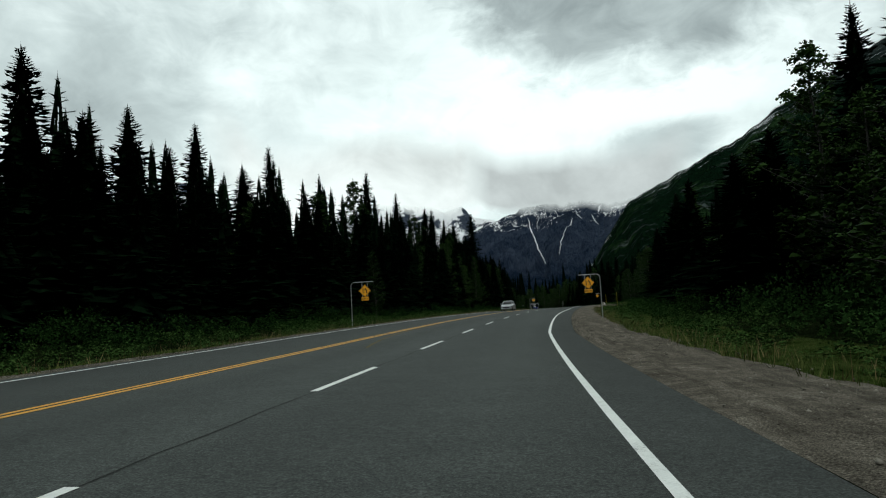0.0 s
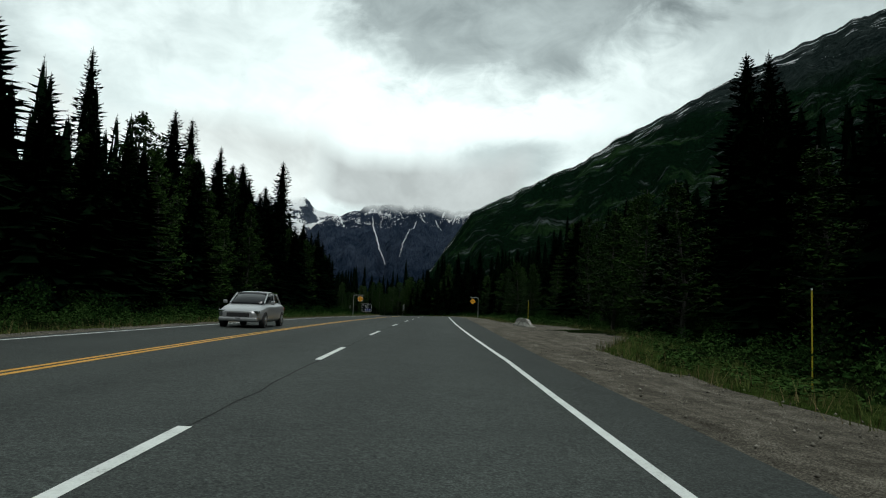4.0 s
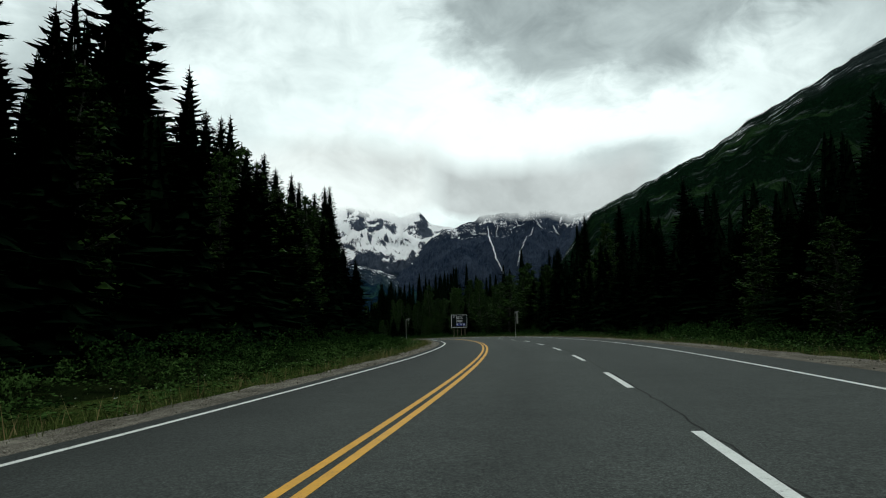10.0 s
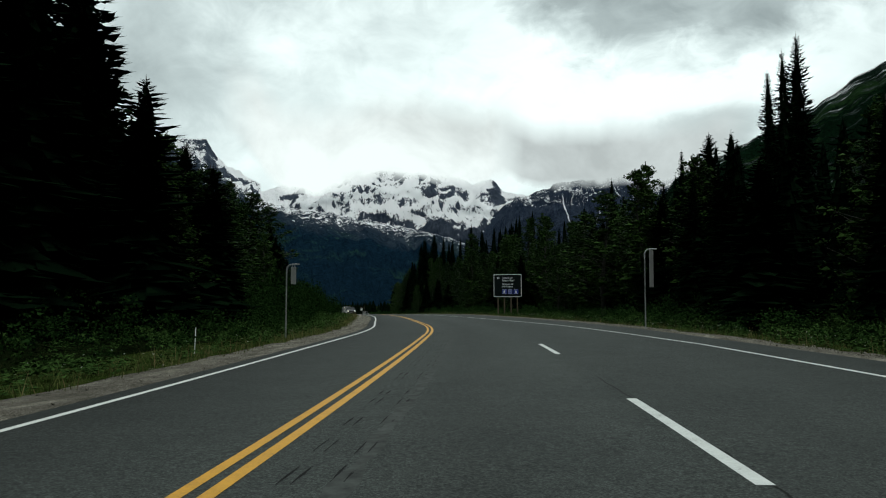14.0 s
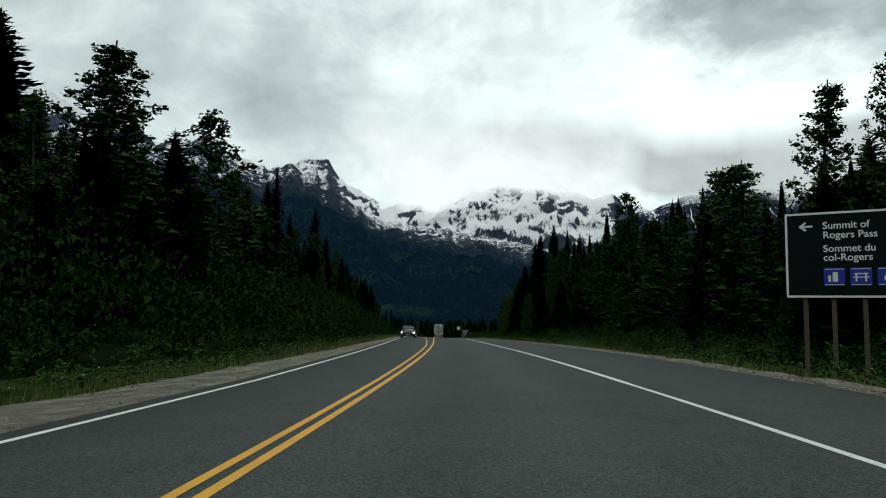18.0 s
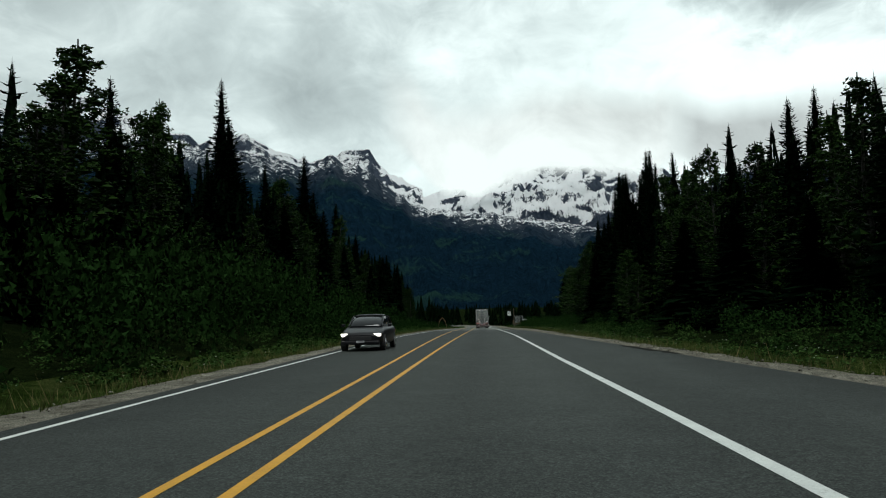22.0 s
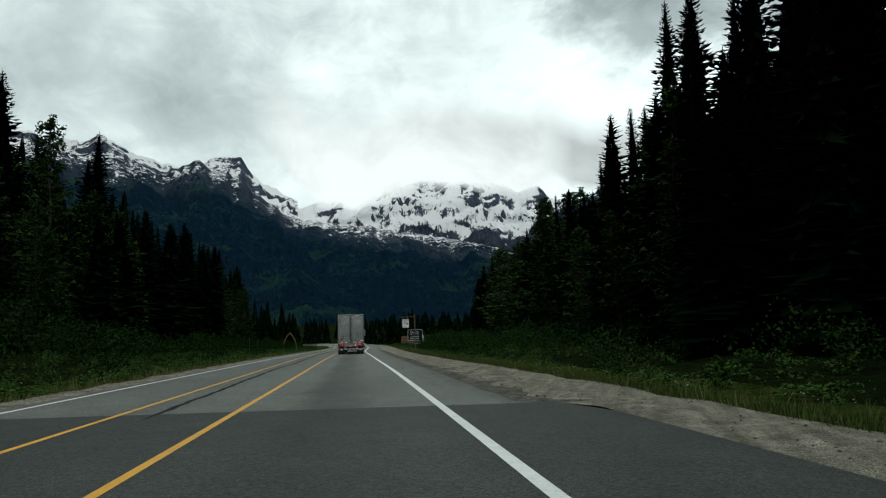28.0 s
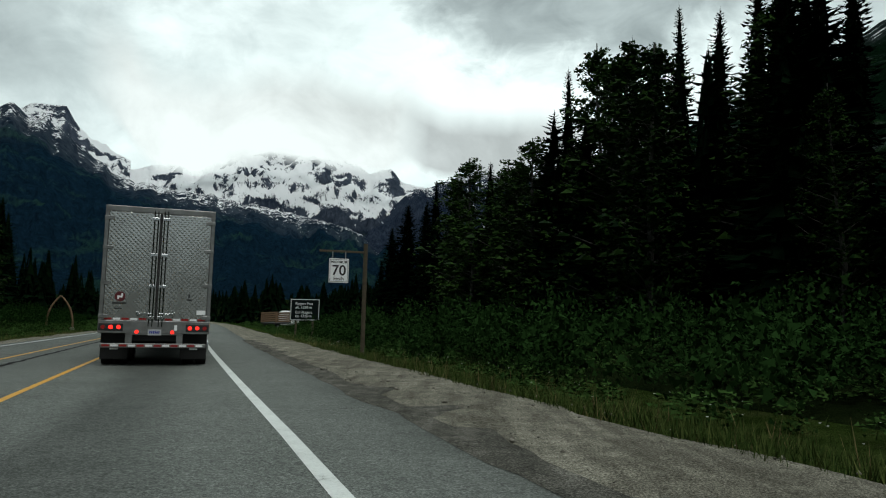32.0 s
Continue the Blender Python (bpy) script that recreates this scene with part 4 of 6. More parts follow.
def plant(kinds, height, s, lat, h, group, rnd, wide=1.0):
    src = kinds[rnd.randrange(len(kinds))]
    p = ground_at(s, lat)
    k = h / height
    w = wide * (0.45 + 0.55 * k) * rnd.uniform(0.74, 1.12)
    m = Matrix.LocRotScale(Vector(p), Euler((rnd.uniform(-0.02, 0.02), rnd.uniform(-0.02, 0.02), rnd.uniform(0, 6.28))), Vector((w, w, k)))
    src["group"] = group
    if id(src) in used:
        return copy_thing(src, m @ Matrix.Diagonal((1 / src.scale[0], 1 / src.scale[1], 1 / src.scale[2], 1)))
    used.add(id(src))
    src.matrix_basis = m
    return src


LEFT_SPRUCE = [(240, 18.5, 17.0), (245, 20.0, 17.5), (251, 18.2, 17.5), (255, 20.5, 19.0), (259, 18.6, 18.5), (264, 19.6, 19.0), (39, 24.4, 19.0), (43, 24.3, 14.9), (46, 24.2, 14.2), (49, 24.2, 18.0), (54, 24.1, 15.8), (59, 24.0, 19.1), (68, 24.4, 16.6), (76, 24.8, 20.8), (125, 30.4, 27.4), (143, 30.1, 26.4), (162, 28.9, 25.5), (167, 28.5, 25.7), (178, 27.8, 24.6), (186, 27.3, 23.4), (191, 26.9, 24.8), (201, 25.7, 21.4), (204, 25.4, 23.2), (228, 26.0, 25.0), (228, 26.0, 32.8), (243, 28.2, 22.2), (250, 28.7, 25.3), (261, 29.4, 27.4), (266, 17.4, 18.5), (270, 30.0, 29.4), (272, 16.6, 20.5), (275, 29.7, 27.2), (279, 16.8, 22.0), (284, 17.6, 19.5), (300, 18.8, 14.6), (313, 19.5, 15.5)]
LEFT_SPRUCE_B = [(347, 22.0, 17.5), (352, 24.0, 18.5), (391, 25.0, 12.5), (430, 31.0, 24.0), (467, 35.0, 37.0), (471, 36.5, 31.0), (480, 37.0, 29.0), (493, 42.0, 39.2), (498, 38.0, 32.0), (507, 33.0, 35.5), (512, 34.0, 31.0), (531, 37.0, 33.0), (540, 37.0, 28.5), (566, 40.0, 36.6)]
LEFT_POPLAR = [(93, 26.6, 19.1), (114, 29.1, 25.1), (154, 29.4, 23.6), (183, 27.5, 22.6), (236, 16.2, 13.5), (247, 15.8, 15.0), (256, 16.4, 15.5), (263, 15.6, 13.0), (269, 16.0, 12.5), (288, 17.0, 14.0), (294, 16.2, 12.6), (305, 16.4, 12.4), (310, 17.6, 13.2), (318, 16.8, 13.8), (325, 26.4, 17.0), (341, 20.0, 15.0), (355, 19.0, 19.0), (360, 21.0, 17.5), (370, 18.0, 19.0), (366, 22.0, 16.5), (382, 19.0, 11.5),
               (395, 22.0, 12.5), (404, 24.0, 14.0), (412, 26.0, 16.0), (420, 22.0, 15.5), (427, 34.0, 27.5), (421, 31.0, 22.0), (440, 32.0, 24.0), (447, 36.0, 27.0), (455, 38.0, 31.0), (467, 26.0, 23.0), (477, 27.0, 22.5), (501, 38.0, 30.1), (526, 29.0, 27.0)]
RIGHT_SPRUCE = [(36, 22.7, 14.9), (99, 24.0, 11.5), (112, 24.2, 15.8), (115, 24.3, 16.9), (225, 26.3, 15.3), (260, 26.8, 18.3), (272, 26.9, 18.3), (275, 26.9, 17.9), (286, 28.4, 20.7), (297, 26.3, 19.5),
                (299, 28.4, 21.4), (303, 28.8, 20.1), (312, 28.1, 17.2), (316, 30.1, 17.9), (323, 30.8, 18.2), (330, 31.5, 16.0), (343, 32.7, 16.6), (422, 26.4, 17.7), (431, 29.1, 19.7), (439, 26.8, 17.2)]
RIGHT_SPRUCE_B = [(461, 24.0, 17.5), (468, 25.5, 21.5), (471, 30.0, 25.0), (478, 24.5, 23.5), (484, 25.0, 24.5), (487, 29.0, 26.0), (494, 26.0, 24.5), (496, 30.5, 27.0), (464, 27.3, 19.1), (472, 27.4, 23.7), (475, 27.5, 26.3), (480, 28.5, 27.4), (490, 27.8, 22.3), (498, 28, 27.5), (503, 28.9, 29.0), (519, 33.7, 25.4), (523, 33.7, 26.6), (529, 34.5, 20.6),
                  (537, 34.9, 23.9), (545, 38.8, 25.2), (549, 39, 27.2), (569, 36.5, 19.5), (526, 27.0, 17.8), (542, 30.0, 20.5), (551, 30.0, 21.5), (570, 31.0, 18.0), (573, 26.0, 16.0), (579, 26.5, 15.0), (585, 26.0, 15.5), (588, 29.5, 16.0), (592, 26.0, 13.5), (598, 26.0, 9.5)]
RIGHT_POPLAR = [(41, 22.8, 15.3), (56, 23.1, 12.8), (90, 23.8, 14.8), (164, 25.3, 13.7), (177, 25.5, 15.1), (275, 21.5, 16.6), (303, 22.0, 13.5), (309, 20.0, 13.5), (313, 21.8, 15.0), (318, 19.8, 13.0), (325, 20.0, 12.0), (331, 21.5, 11.5), (352, 21.5, 15.2), (347, 21.5, 14.9), (343, 21.5, 14.3),
                (333, 21.5, 12.0), (393, 21.5, 17.5), (388, 21.0, 13.5), (397, 22.5, 15.0), (381, 21.5, 12.4), (377, 21.5, 11.9), (428, 21.5, 15.7), (419, 21.5, 13.5), (409, 21.5, 12.5), (405, 21.5, 13.6), (443, 21.5, 16.7), (439, 21.5, 16.2),
                (434, 21.5, 16.1), (534, 34.6, 22), (547, 35.4, 23.2), (553, 35.6, 24.2), (564, 37.6, 20.0), (361, 20.5, 12.8), (365, 22.0, 14.2), (369, 23.0, 14.8), (534, 26.0, 17.0), (538, 26.6, 19.0), (546, 30.0, 22.0), (549, 26.0, 15.5), (556, 26.4, 15.0), (561, 25.6, 16.5), (567, 26.2, 16.0), (561, 31.0, 17.0), (577, 29.5, 17.0)]
trnd = random.Random(5)
GROUP_L, GROUP_R = "trees of the west forest edge", "trees of the east forest edge"
for s, lat, h in LEFT_SPRUCE + LEFT_SPRUCE_B:
    plant(SPRUCE, 24.0, s, -lat, h - float(bank_height(s, -lat)), GROUP_L, trnd, 1.45)
for s, lat, h in LEFT_POPLAR:
    plant(POPLAR, 18.0, s, -lat, h - float(bank_height(s, -lat)), GROUP_L, trnd, 1.6 if 335 < s < 430 else 1.25)
for s, lat, h in RIGHT_SPRUCE + RIGHT_SPRUCE_B:
    plant(SPRUCE, 24.0, s, lat, h - float(bank_height(s, lat)), GROUP_R, trnd, 1.12)
for s, lat, h in RIGHT_POPLAR:
    plant(POPLAR, 18.0, s, lat, h - float(bank_height(s, lat)), GROUP_R, trnd, 1.5 if 300 < s < 330 or 355 < s < 400 or s > 530 else 1.0)


def edge_of_forest(side, s):
    if side < 0:
        return np.interp(s, [0, 100, 200, 290, 320, 400, 450, 560, 700], [15, 15, 13.5, 13, 14, 15, 19, 23, 22])
    return np.interp(s, [0, 60, 120, 200, 280, 330, 420, 470, 520, 560, 600], [18, 18, 19, 17, 17, 18, 16, 18, 25, 26, 28])


HEROES = {-1: LEFT_SPRUCE + LEFT_SPRUCE_B + LEFT_POPLAR, 1: RIGHT_SPRUCE + RIGHT_SPRUCE_B + RIGHT_POPLAR}


def canopy(side, s, lat, share):
    """Height of a tree at that distance from the road that reaches a share of the tall trees' skyline."""
    near = sorted(HEROES[side], key=lambda q: abs(q[0] - s))[:5]
    w = [1 / (6 + abs(q[0] - s)) for q in near]
    rise = sum(a * q[2] / (q[1] + 3.5) for a, q in zip(w, near)) / sum(w)
    return min(31.0, max(5.0, share * rise * (abs(lat) + 3.5) - float(bank_height(s, lat))))


for side, group in ((-1, GROUP_L), (1, GROUP_R)):
    s = -40.0
    while s < 620:
        s += trnd.uniform(2.0, 3.6) if (side > 0 and 455 < s < 530) or (side < 0 and s < 310) else trnd.uniform(2.6, 4.6)
        leafy = float(np.interp(s, [90, 200, 285, 292], [0.10, 0.22, 0.22, 0.45])) if side < 0 else 0.40
        if side > 0 and (465 < s < 530 or 225 < s < 300):
            leafy = 0.12
        if side > 0 and s > 596:
            break
        lat = side * (float(edge_of_forest(side, s)) + trnd.uniform(0, 6.0))
        h = canopy(side, s, lat, trnd.uniform(0.70, 1.0) if side < 0 and s < 310 else trnd.uniform(0.56, 0.92))
        if trnd.random() < leafy:
            plant(POPLAR, 18.0, s, lat, h * 0.9, group, trnd)
        else:
            plant(FILL, 24.0, s, lat, h, group, trnd, 1.25)

# the deep forest behind, too dense to count
def forest_mass(name, spots, crown, label):
    v0, f0 = crown
    n = len(spots)
    V = np.empty((n, len(v0), 3), np.float32)
    for i, (p, k, w, a) in enumerate(spots):
        c, sn = math.cos(a), math.sin(a)
        V[i, :, 0] = p[0] + w * (c * v0[:, 0] - sn * v0[:, 1])
        V[i, :, 1] = p[1] + w * (sn * v0[:, 0] + c * v0[:, 1])
        V[i, :, 2] = p[2] + k * v0[:, 2]
    F = (f0[None] + (np.arange(n) * len(v0))[:, None, None]).reshape(-1, f0.shape[1])
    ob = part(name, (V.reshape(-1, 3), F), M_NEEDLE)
    return tagged(ob, label, "forest", kind="stuff")


low_crown = conifer_crown(900, 100, 1, 0.3, 1.05, 0.72)
frnd = random.Random(9)


for side in (-1, 1):
    spots = []
    for k in range(580):
        s = frnd.uniform(-60, 720)
        lat = side * (float(edge_of_forest(side, s)) + 6 + 34 * frnd.random() ** 1.4)
        h = canopy(side, s, lat, frnd.uniform(0.6, 0.88))
        if side > 0 and s > 590:
            continue
        k = h / 24
        spots.append((ground_at(s, lat), k, 0.55 + 0.6 * k, frnd.uniform(0, 6.28)))
    forest_mass("forest", spots, low_crown, "dense dark conifer forest behind the roadside trees")
spots = []
for _ in range(600):
    s, lat = 640 + 380 * frnd.random() ** 1.6, frnd.choice((-1, 1)) * (13 + 200 * frnd.random() ** 1.7)
    k = frnd.uniform(9, 18) / 24 * (0.55 if lat > 0 else 0.8)
    spots.append((ground_at(s, lat), k, 0.5 + 0.6 * k, frnd.uniform(0, 6.28)))
forest_mass("forest", spots, conifer_crown(901, 60, 1, 0.3, 1.1, 0.65), "dark conifer woods closing the far end of the road")


spots = []
for _ in range(1500):
    side, s = frnd.choice((-1, 1)), frnd.uniform(-80, 760)
    lat = side * (46 + 270 * frnd.random() ** 1.3)
    k = frnd.uniform(10, 20) / 24
    if side > 0 and s > 585:
        k *= 0.5
    spots.append((ground_at(s, lat), k, 0.9 + 0.9 * k, frnd.uniform(0, 6.28)))
forest_mass("forest", spots, conifer_crown(902, 24, 1, 0.3, 1.2, 0.7), "conifer forest reaching back from the road")


# ---- undergrowth ----
def thicket(name, spots, mat, label, leaves, seed, size):
    rnd = random.Random(seed)
    kinds = []
    for k in range(6):
        q = []
        for _ in range(7):
            c, r = (rnd.uniform(-0.6, 0.6), rnd.uniform(-0.6, 0.6), rnd.uniform(0.25, 1.0)), rnd.uniform(0.3, 0.55)
            leaf_ball(q, c, r, leaves, size, rnd, 0.9)
            leaf_ball(q, c, r * 0.6, 8, size * 1.6, rnd, 0.9)
        kinds.append(leaf_tris(q)[0])
    vs = []
    for p, w, h in spots:
        v = kinds[rnd.randrange(6)].copy()
        a = rnd.uniform(0, 6.28)
        c, sn = math.cos(a), math.sin(a)
        vs.append(np.stack([p[0] + w * (c * v[:, 0] - sn * v[:, 1]), p[1] + w * (sn * v[:, 0] + c * v[:, 1]), p[2] + h * v[:, 2]], -1))
    V = np.concatenate(vs)
    return tagged(part(name, (V, np.arange(len(V)).reshape(-1, 3)), mat), label, "shrubs", kind="stuff")


brnd = random.Random(21)
for side in (-1, 1):
    spots = []
    for _ in range(1150):
        s = brnd.uniform(-20, 640)
        edge = float(edge_of_forest(side, s))
        if side > 0 and 395 < s < 500 and brnd.random() < 0.7:
            continue
        near = float(gravel_right(s) if side > 0 else -gravel_left(s)) + 2.2
        lat = near + (edge + 3 - near) * brnd.random() ** 0.8
        high = np.interp(s, [0, 90, 290, 330, 450, 520, 640], [1.6, 1.5, 1.7, 3.6, 4.2, 2.6, 2.2]) if side < 0 else np.interp(s, [0, 80, 130, 300, 450, 480, 540, 640], [2.0, 1.8, 1.3, 1.6, 1.7, 2.2, 2.2, 1.8])
        grow = (0.6 if side < 0 and 325 < s < 470 else 0.42) + 0.5 * (lat - near) / (edge + 3 - near)
        h = float(high) * grow * brnd.uniform(0.5, 1.3)
        spots.append((ground_at(s, side * lat), 0.7 + 0.42 * h, h))
    if side > 0:
        for _ in range(110):
            s = brnd.uniform(500, 560)
            h = brnd.uniform(0.8, 2.2)
            spots.append((ground_at(s, float(gravel_right(s)) + brnd.uniform(2.6, 11.0)), 0.8 + 0.4 * h, h))
    thicket("alder_thicket", spots, M_SHRUB, "green alder and willow scrub along the verge", 34, 30 + side, 0.062)


hrnd = random.Random(77)
for side in (-1, 1):
    spots = []
    for _ in range(2000):
        s = hrnd.uniform(-10, 640)
        if side > 0 and 395 < s < 500 and hrnd.random() < 0.5:
            continue
        near = float(gravel_right(s) if side > 0 else -gravel_left(s)) + 0.7
        lat = near + 8.0 * hrnd.random() ** 1.15
        h = hrnd.uniform(0.25, 0.75) * (0.6 + 0.4 * min(1, (lat - near) / 3))
        spots.append((ground_at(s, side * lat), hrnd.uniform(0.45, 0.9), h))
    thicket("verge_herbs", spots, M_HERB, "low leafy green herbs and saplings on the verge", 11, 60 + side, 0.085)


def grass(name, n, mat, label, tall, seed, reach, wide=0.02, span=(0, 560), sides=(-1, 1)):
    rnd = random.Random(seed)
    tris = []
    for _ in range(n):
        side = rnd.choice(sides)
        s = rnd.uniform(*span)
        near = float(gravel_right(s) if side > 0 else -gravel_left(s)) - 0.25
        lat = near + reach * rnd.random() ** 1.4
        p = ground_at(s, side * lat)
        for _ in range(4):
            a = rnd.uniform(0, 6.28)
            h = tall * (0.28 + 1.1 * rnd.random() ** 2)
            x, y = p[0] + rnd.gauss(0, 0.10), p[1] + rnd.gauss(0, 0.10)
            w, tilt = wide, rnd.uniform(0.15, 0.85) * h
            z = p[2] - 0.08
            dx, dy = math.cos(a), math.sin(a)
            tris.append(((x - dy * w, y + dx * w, z), (x + dy * w, y - dx * w, z), (x + dx * tilt, y + dy * tilt, z + h)))
    return tagged(part(name, loose(tris), mat), label, "grass", kind="stuff")


def pebbles(n, seed):
    """Loose stones lying on the gravel."""
    rnd = random.Random(seed)
    v, f = [], []
    for _ in range(n):
        side = rnd.choice((-1, 1, 1, 1))
        s = rnd.uniform(2, 520)
        a, c = (pave_right(s), gravel_right(s)) if side > 0 else (pave_left(s), gravel_left(s))
        p = ground_at(s, float(a + (c - a) * rnd.uniform(0.05, 1.1)))
        r = 0.010 + 0.03 * rnd.random() ** 4
        k = len(v)
        for q in ((1, 0, 0), (0, 1, 0), (-1, 0, 0), (0, -1, 0), (0, 0, 0.8), (0, 0, -0.6)):
            v.append(tuple(p[i] + r * q[i] * rnd.uniform(0.7, 1.3) + (0.025 if i == 2 else rnd.uniform(-0.3, 0.3) * r) for i in range(3)))
        for m in range(4):
            f += [(k + m, k + (m + 1) % 4, k + 4), (k + (m + 1) % 4, k + m, k + 5)]
    return tagged(part("loose_gravel", (np.array(v), np.array(f)), M_STONE), "loose grey and tan gravel stones", "gravel", kind="stuff")


M_STONE = foliage("gravel_stones", (0.06, 0.055, 0.045), (0.34, 0.32, 0.27), 0.9)
pebbles(16000, 51)
grass("roadside_grass", 40000, M_GRASS, "rough green and yellowing verge grass", 0.27, 41, 4.5, 0.012)
grass("roadside_grass", 24000, M_GRASS, "thick verge grass with yellowing tips beside the gravel", 0.24, 43, 2.6, 0.009, (435, 535), (1,))
grass("dry_grass", 7000, M_DRY, "dry seeding grass stalks on the verge", 0.44, 42, 2.6, 0.008)


def flowers(n, seed):
    """Small white daisy heads on thin stalks in the grass."""
    rnd = random.Random(seed)
    tris = []
    for _ in range(n):
        side = rnd.choice((-1, 1, 1))
        s = rnd.choice((rnd.uniform(190, 320), rnd.uniform(300, 560)))
        near = float(gravel_right(s) if side > 0 else -gravel_left(s)) + 0.2
        p = ground_at(s, side * (near + 3.6 * rnd.random() ** 1.2))
        z, r = p[2] + rnd.uniform(0.2, 0.5), rnd.uniform(0.012, 0.028)
        for k in range(4):
            a = k * math.pi / 2 + rnd.random()
            tris.append(((p[0], p[1], z), (p[0] + r * math.cos(a), p[1] + r * math.sin(a), z + 0.5 * r), (p[0] + r * math.cos(a + 1.4), p[1] + r * math.sin(a + 1.4), z + 0.4 * r)))
    return tagged(part("wild_flowers", loose(tris), M_FLOWER), "small white wild flowers scattered in the verge", "flowers", kind="stuff")


flowers(2200, 91)


# ---- small builders for made things ----
def box(x0, x1, y0, y1, z0, z1, bevel=0.0, seg=2, bm=None):
    bm = bm or bmesh.new()
    m = Matrix.LocRotScale(((x0 + x1) / 2, (y0 + y1) / 2, (z0 + z1) / 2), None, (abs(x1 - x0), abs(y1 - y0), abs(z1 - z0)))
    made = bmesh.ops.create_cube(bm, size=1.0, matrix=m)
    if bevel:
        edges = list({e for v in made["verts"] for e in v.link_edges})
        bmesh.ops.bevel(bm, geom=edges, offset=bevel, segments=seg, affect="EDGES", profile=0.5)
    return bm


def rod(p0, p1, r, sides=10, bm=None, r1=None):
    bm = bm or bmesh.new()
    a, b = Vector(p0), Vector(p1)
    m = Matrix.Translation((a + b) / 2) @ (b - a).to_track_quat("Z", "Y").to_matrix().to_4x4()
    bmesh.ops.create_cone(bm, cap_ends=True, segments=sides, radius1=r, radius2=r if r1 is None else r1, depth=(b - a).length, matrix=m)
    return bm


def shell(sections, close=True):
    """A smooth body through cross sections, each a ring of points of the same count."""
    bm = bmesh.new()
    rings = [[bm.verts.new(p) for p in ring] for ring in sections]
    for r0, r1 in zip(rings, rings[1:]):
        for k in range(len(r0)):
            j = (k + 1) % len(r0)
            bm.faces.new((r0[k], r0[j], r1[j], r1[k]))
    if close:
        bm.faces.new(rings[0][::-1])
        bm.faces.new(rings[-1])
    bmesh.ops.recalc_face_normals(bm, faces=bm.faces)
    for f in bm.faces:
        f.smooth = len(f.verts) == 4
    return bm


def car_body(stations, power=3.2, n=20):
    """stations: y, half width, floor, roof. Rounded-square sections."""
    rings = []
    for y, w, z0, z1 in stations:
        ring = []
        for k in range(n):
            t = 2 * math.pi * k / n
            c, sn = math.cos(t), math.sin(t)
            ring.append((w * math.copysign(abs(c) ** (2 / power), c), y, (z0 + z1) / 2 + (z1 - z0) / 2 * math.copysign(abs(sn) ** (2 / power), sn)))
        rings.append(ring)
    return shell(rings)


def on_road(s, lat, turn=0.0, lift=0.0):
    p, q = at_road(s, lat), at_road(s + 1, lat)
    grade = math.degrees(math.atan2(q[2] - p[2], 1.0))
    yaw = math.degrees(float(np.interp(s, SG, PSI)))
    m = pose(p[0], p[1], p[2] + lift, 0, 0, yaw) @ pose(0, 0, 0, grade, math.degrees(math.atan(float(nodes_at(TILT, 60.0, s)) * 1e-2)), 0)
    return m @ pose(0, 0, 0, 0, 0, turn)


def on_verge(s, lat, turn=0.0):
    p = ground_at(s, lat)
    return pose(p[0], p[1], p[2] - 0.05, 0, 0, math.degrees(float(np.interp(s, SG, PSI))) + turn)


def lettering(text, size, mat, parent, m, align="LEFT", name="lettering"):
    c = bpy.data.curves.new("tmp", "FONT")
    c.body, c.size, c.align_x, c.extrude = text, size, align, 0.002
    c.offset = size * 0.012
    ob = bpy.data.objects.new("tmp", c)
    scene.collection.objects.link(ob)
    bpy.context.view_layer.update()
    me = bpy.data.meshes.new_from_object(ob.evaluated_get(bpy.context.evaluated_depsgraph_get()))
    bpy.data.objects.remove(ob)
    me.materials.clear()
    me.materials.append(mat)
    out = new(name, me)
    out.parent = parent
    out.matrix_basis = m @ pose(0, 0, 0, 90, 0, 0)
    return out


def lamp_mat(name, color, power):
    m, nt, b = material(name, 0.3)
    b.inputs["Base Color"].default_value = (*color, 1)
    b.inputs["Emission Color"].default_value = (*color, 1)
    b.inputs["Emission Strength"].default_value = power
    return m


M_SIGN_YELLOW = plain("yellow_sign_sheeting", (0.95, 0.41, 0.01), 0.5, 0, 0.08)
M_SIGN_BLACK = plain("black_sign_ink", (0.012, 0.011, 0.010), 0.5)
M_SIGN_GREEN = plain("dark_green_sign_sheeting", (0.004, 0.008, 0.008), 0.6, 0, 0.2, gloss=0.08)
M_SIGN_WHITE = plain("white_sign_sheeting", (0.88, 0.90, 0.90), 0.5, 0, 0.06)
M_SIGN_GREY = plain("pale_sign_ink", (0.74, 0.77, 0.77), 0.5, 0, 0.06)
M_SIGN_BLUE = plain("blue_sign_sheeting", (0.010, 0.030, 0.30), 0.5, 0, 0.1)
M_ALU = plain("dull_aluminium_back", (0.28, 0.29, 0.28), 0.5, 0.5, 0.15)
M_TIMBER = plain("dark_stained_timber", (0.070, 0.056, 0.034), 0.85, 0, 0.3, 5.0, 0.01)
M_LOG = plain("peeled_log", (0.16, 0.095, 0.05), 0.8, 0, 0.3, 4.0, 0.01)
M_DELIN = plain("yellow_marker_plastic", (0.45, 0.36, 0.02), 0.5)
M_RUBBER = plain("tyre_rubber", (0.014, 0.014, 0.014), 0.8, 0, 0.2)
M_FRAME = plain("black_chassis", (0.016, 0.016, 0.017), 0.6)
M_CHROME = plain("chrome", (0.6, 0.61, 0.62), 0.15, 1.0, 0.05)
M_RIM = plain("wheel_alloy", (0.35, 0.36, 0.37), 0.35, 0.9, 0.1)
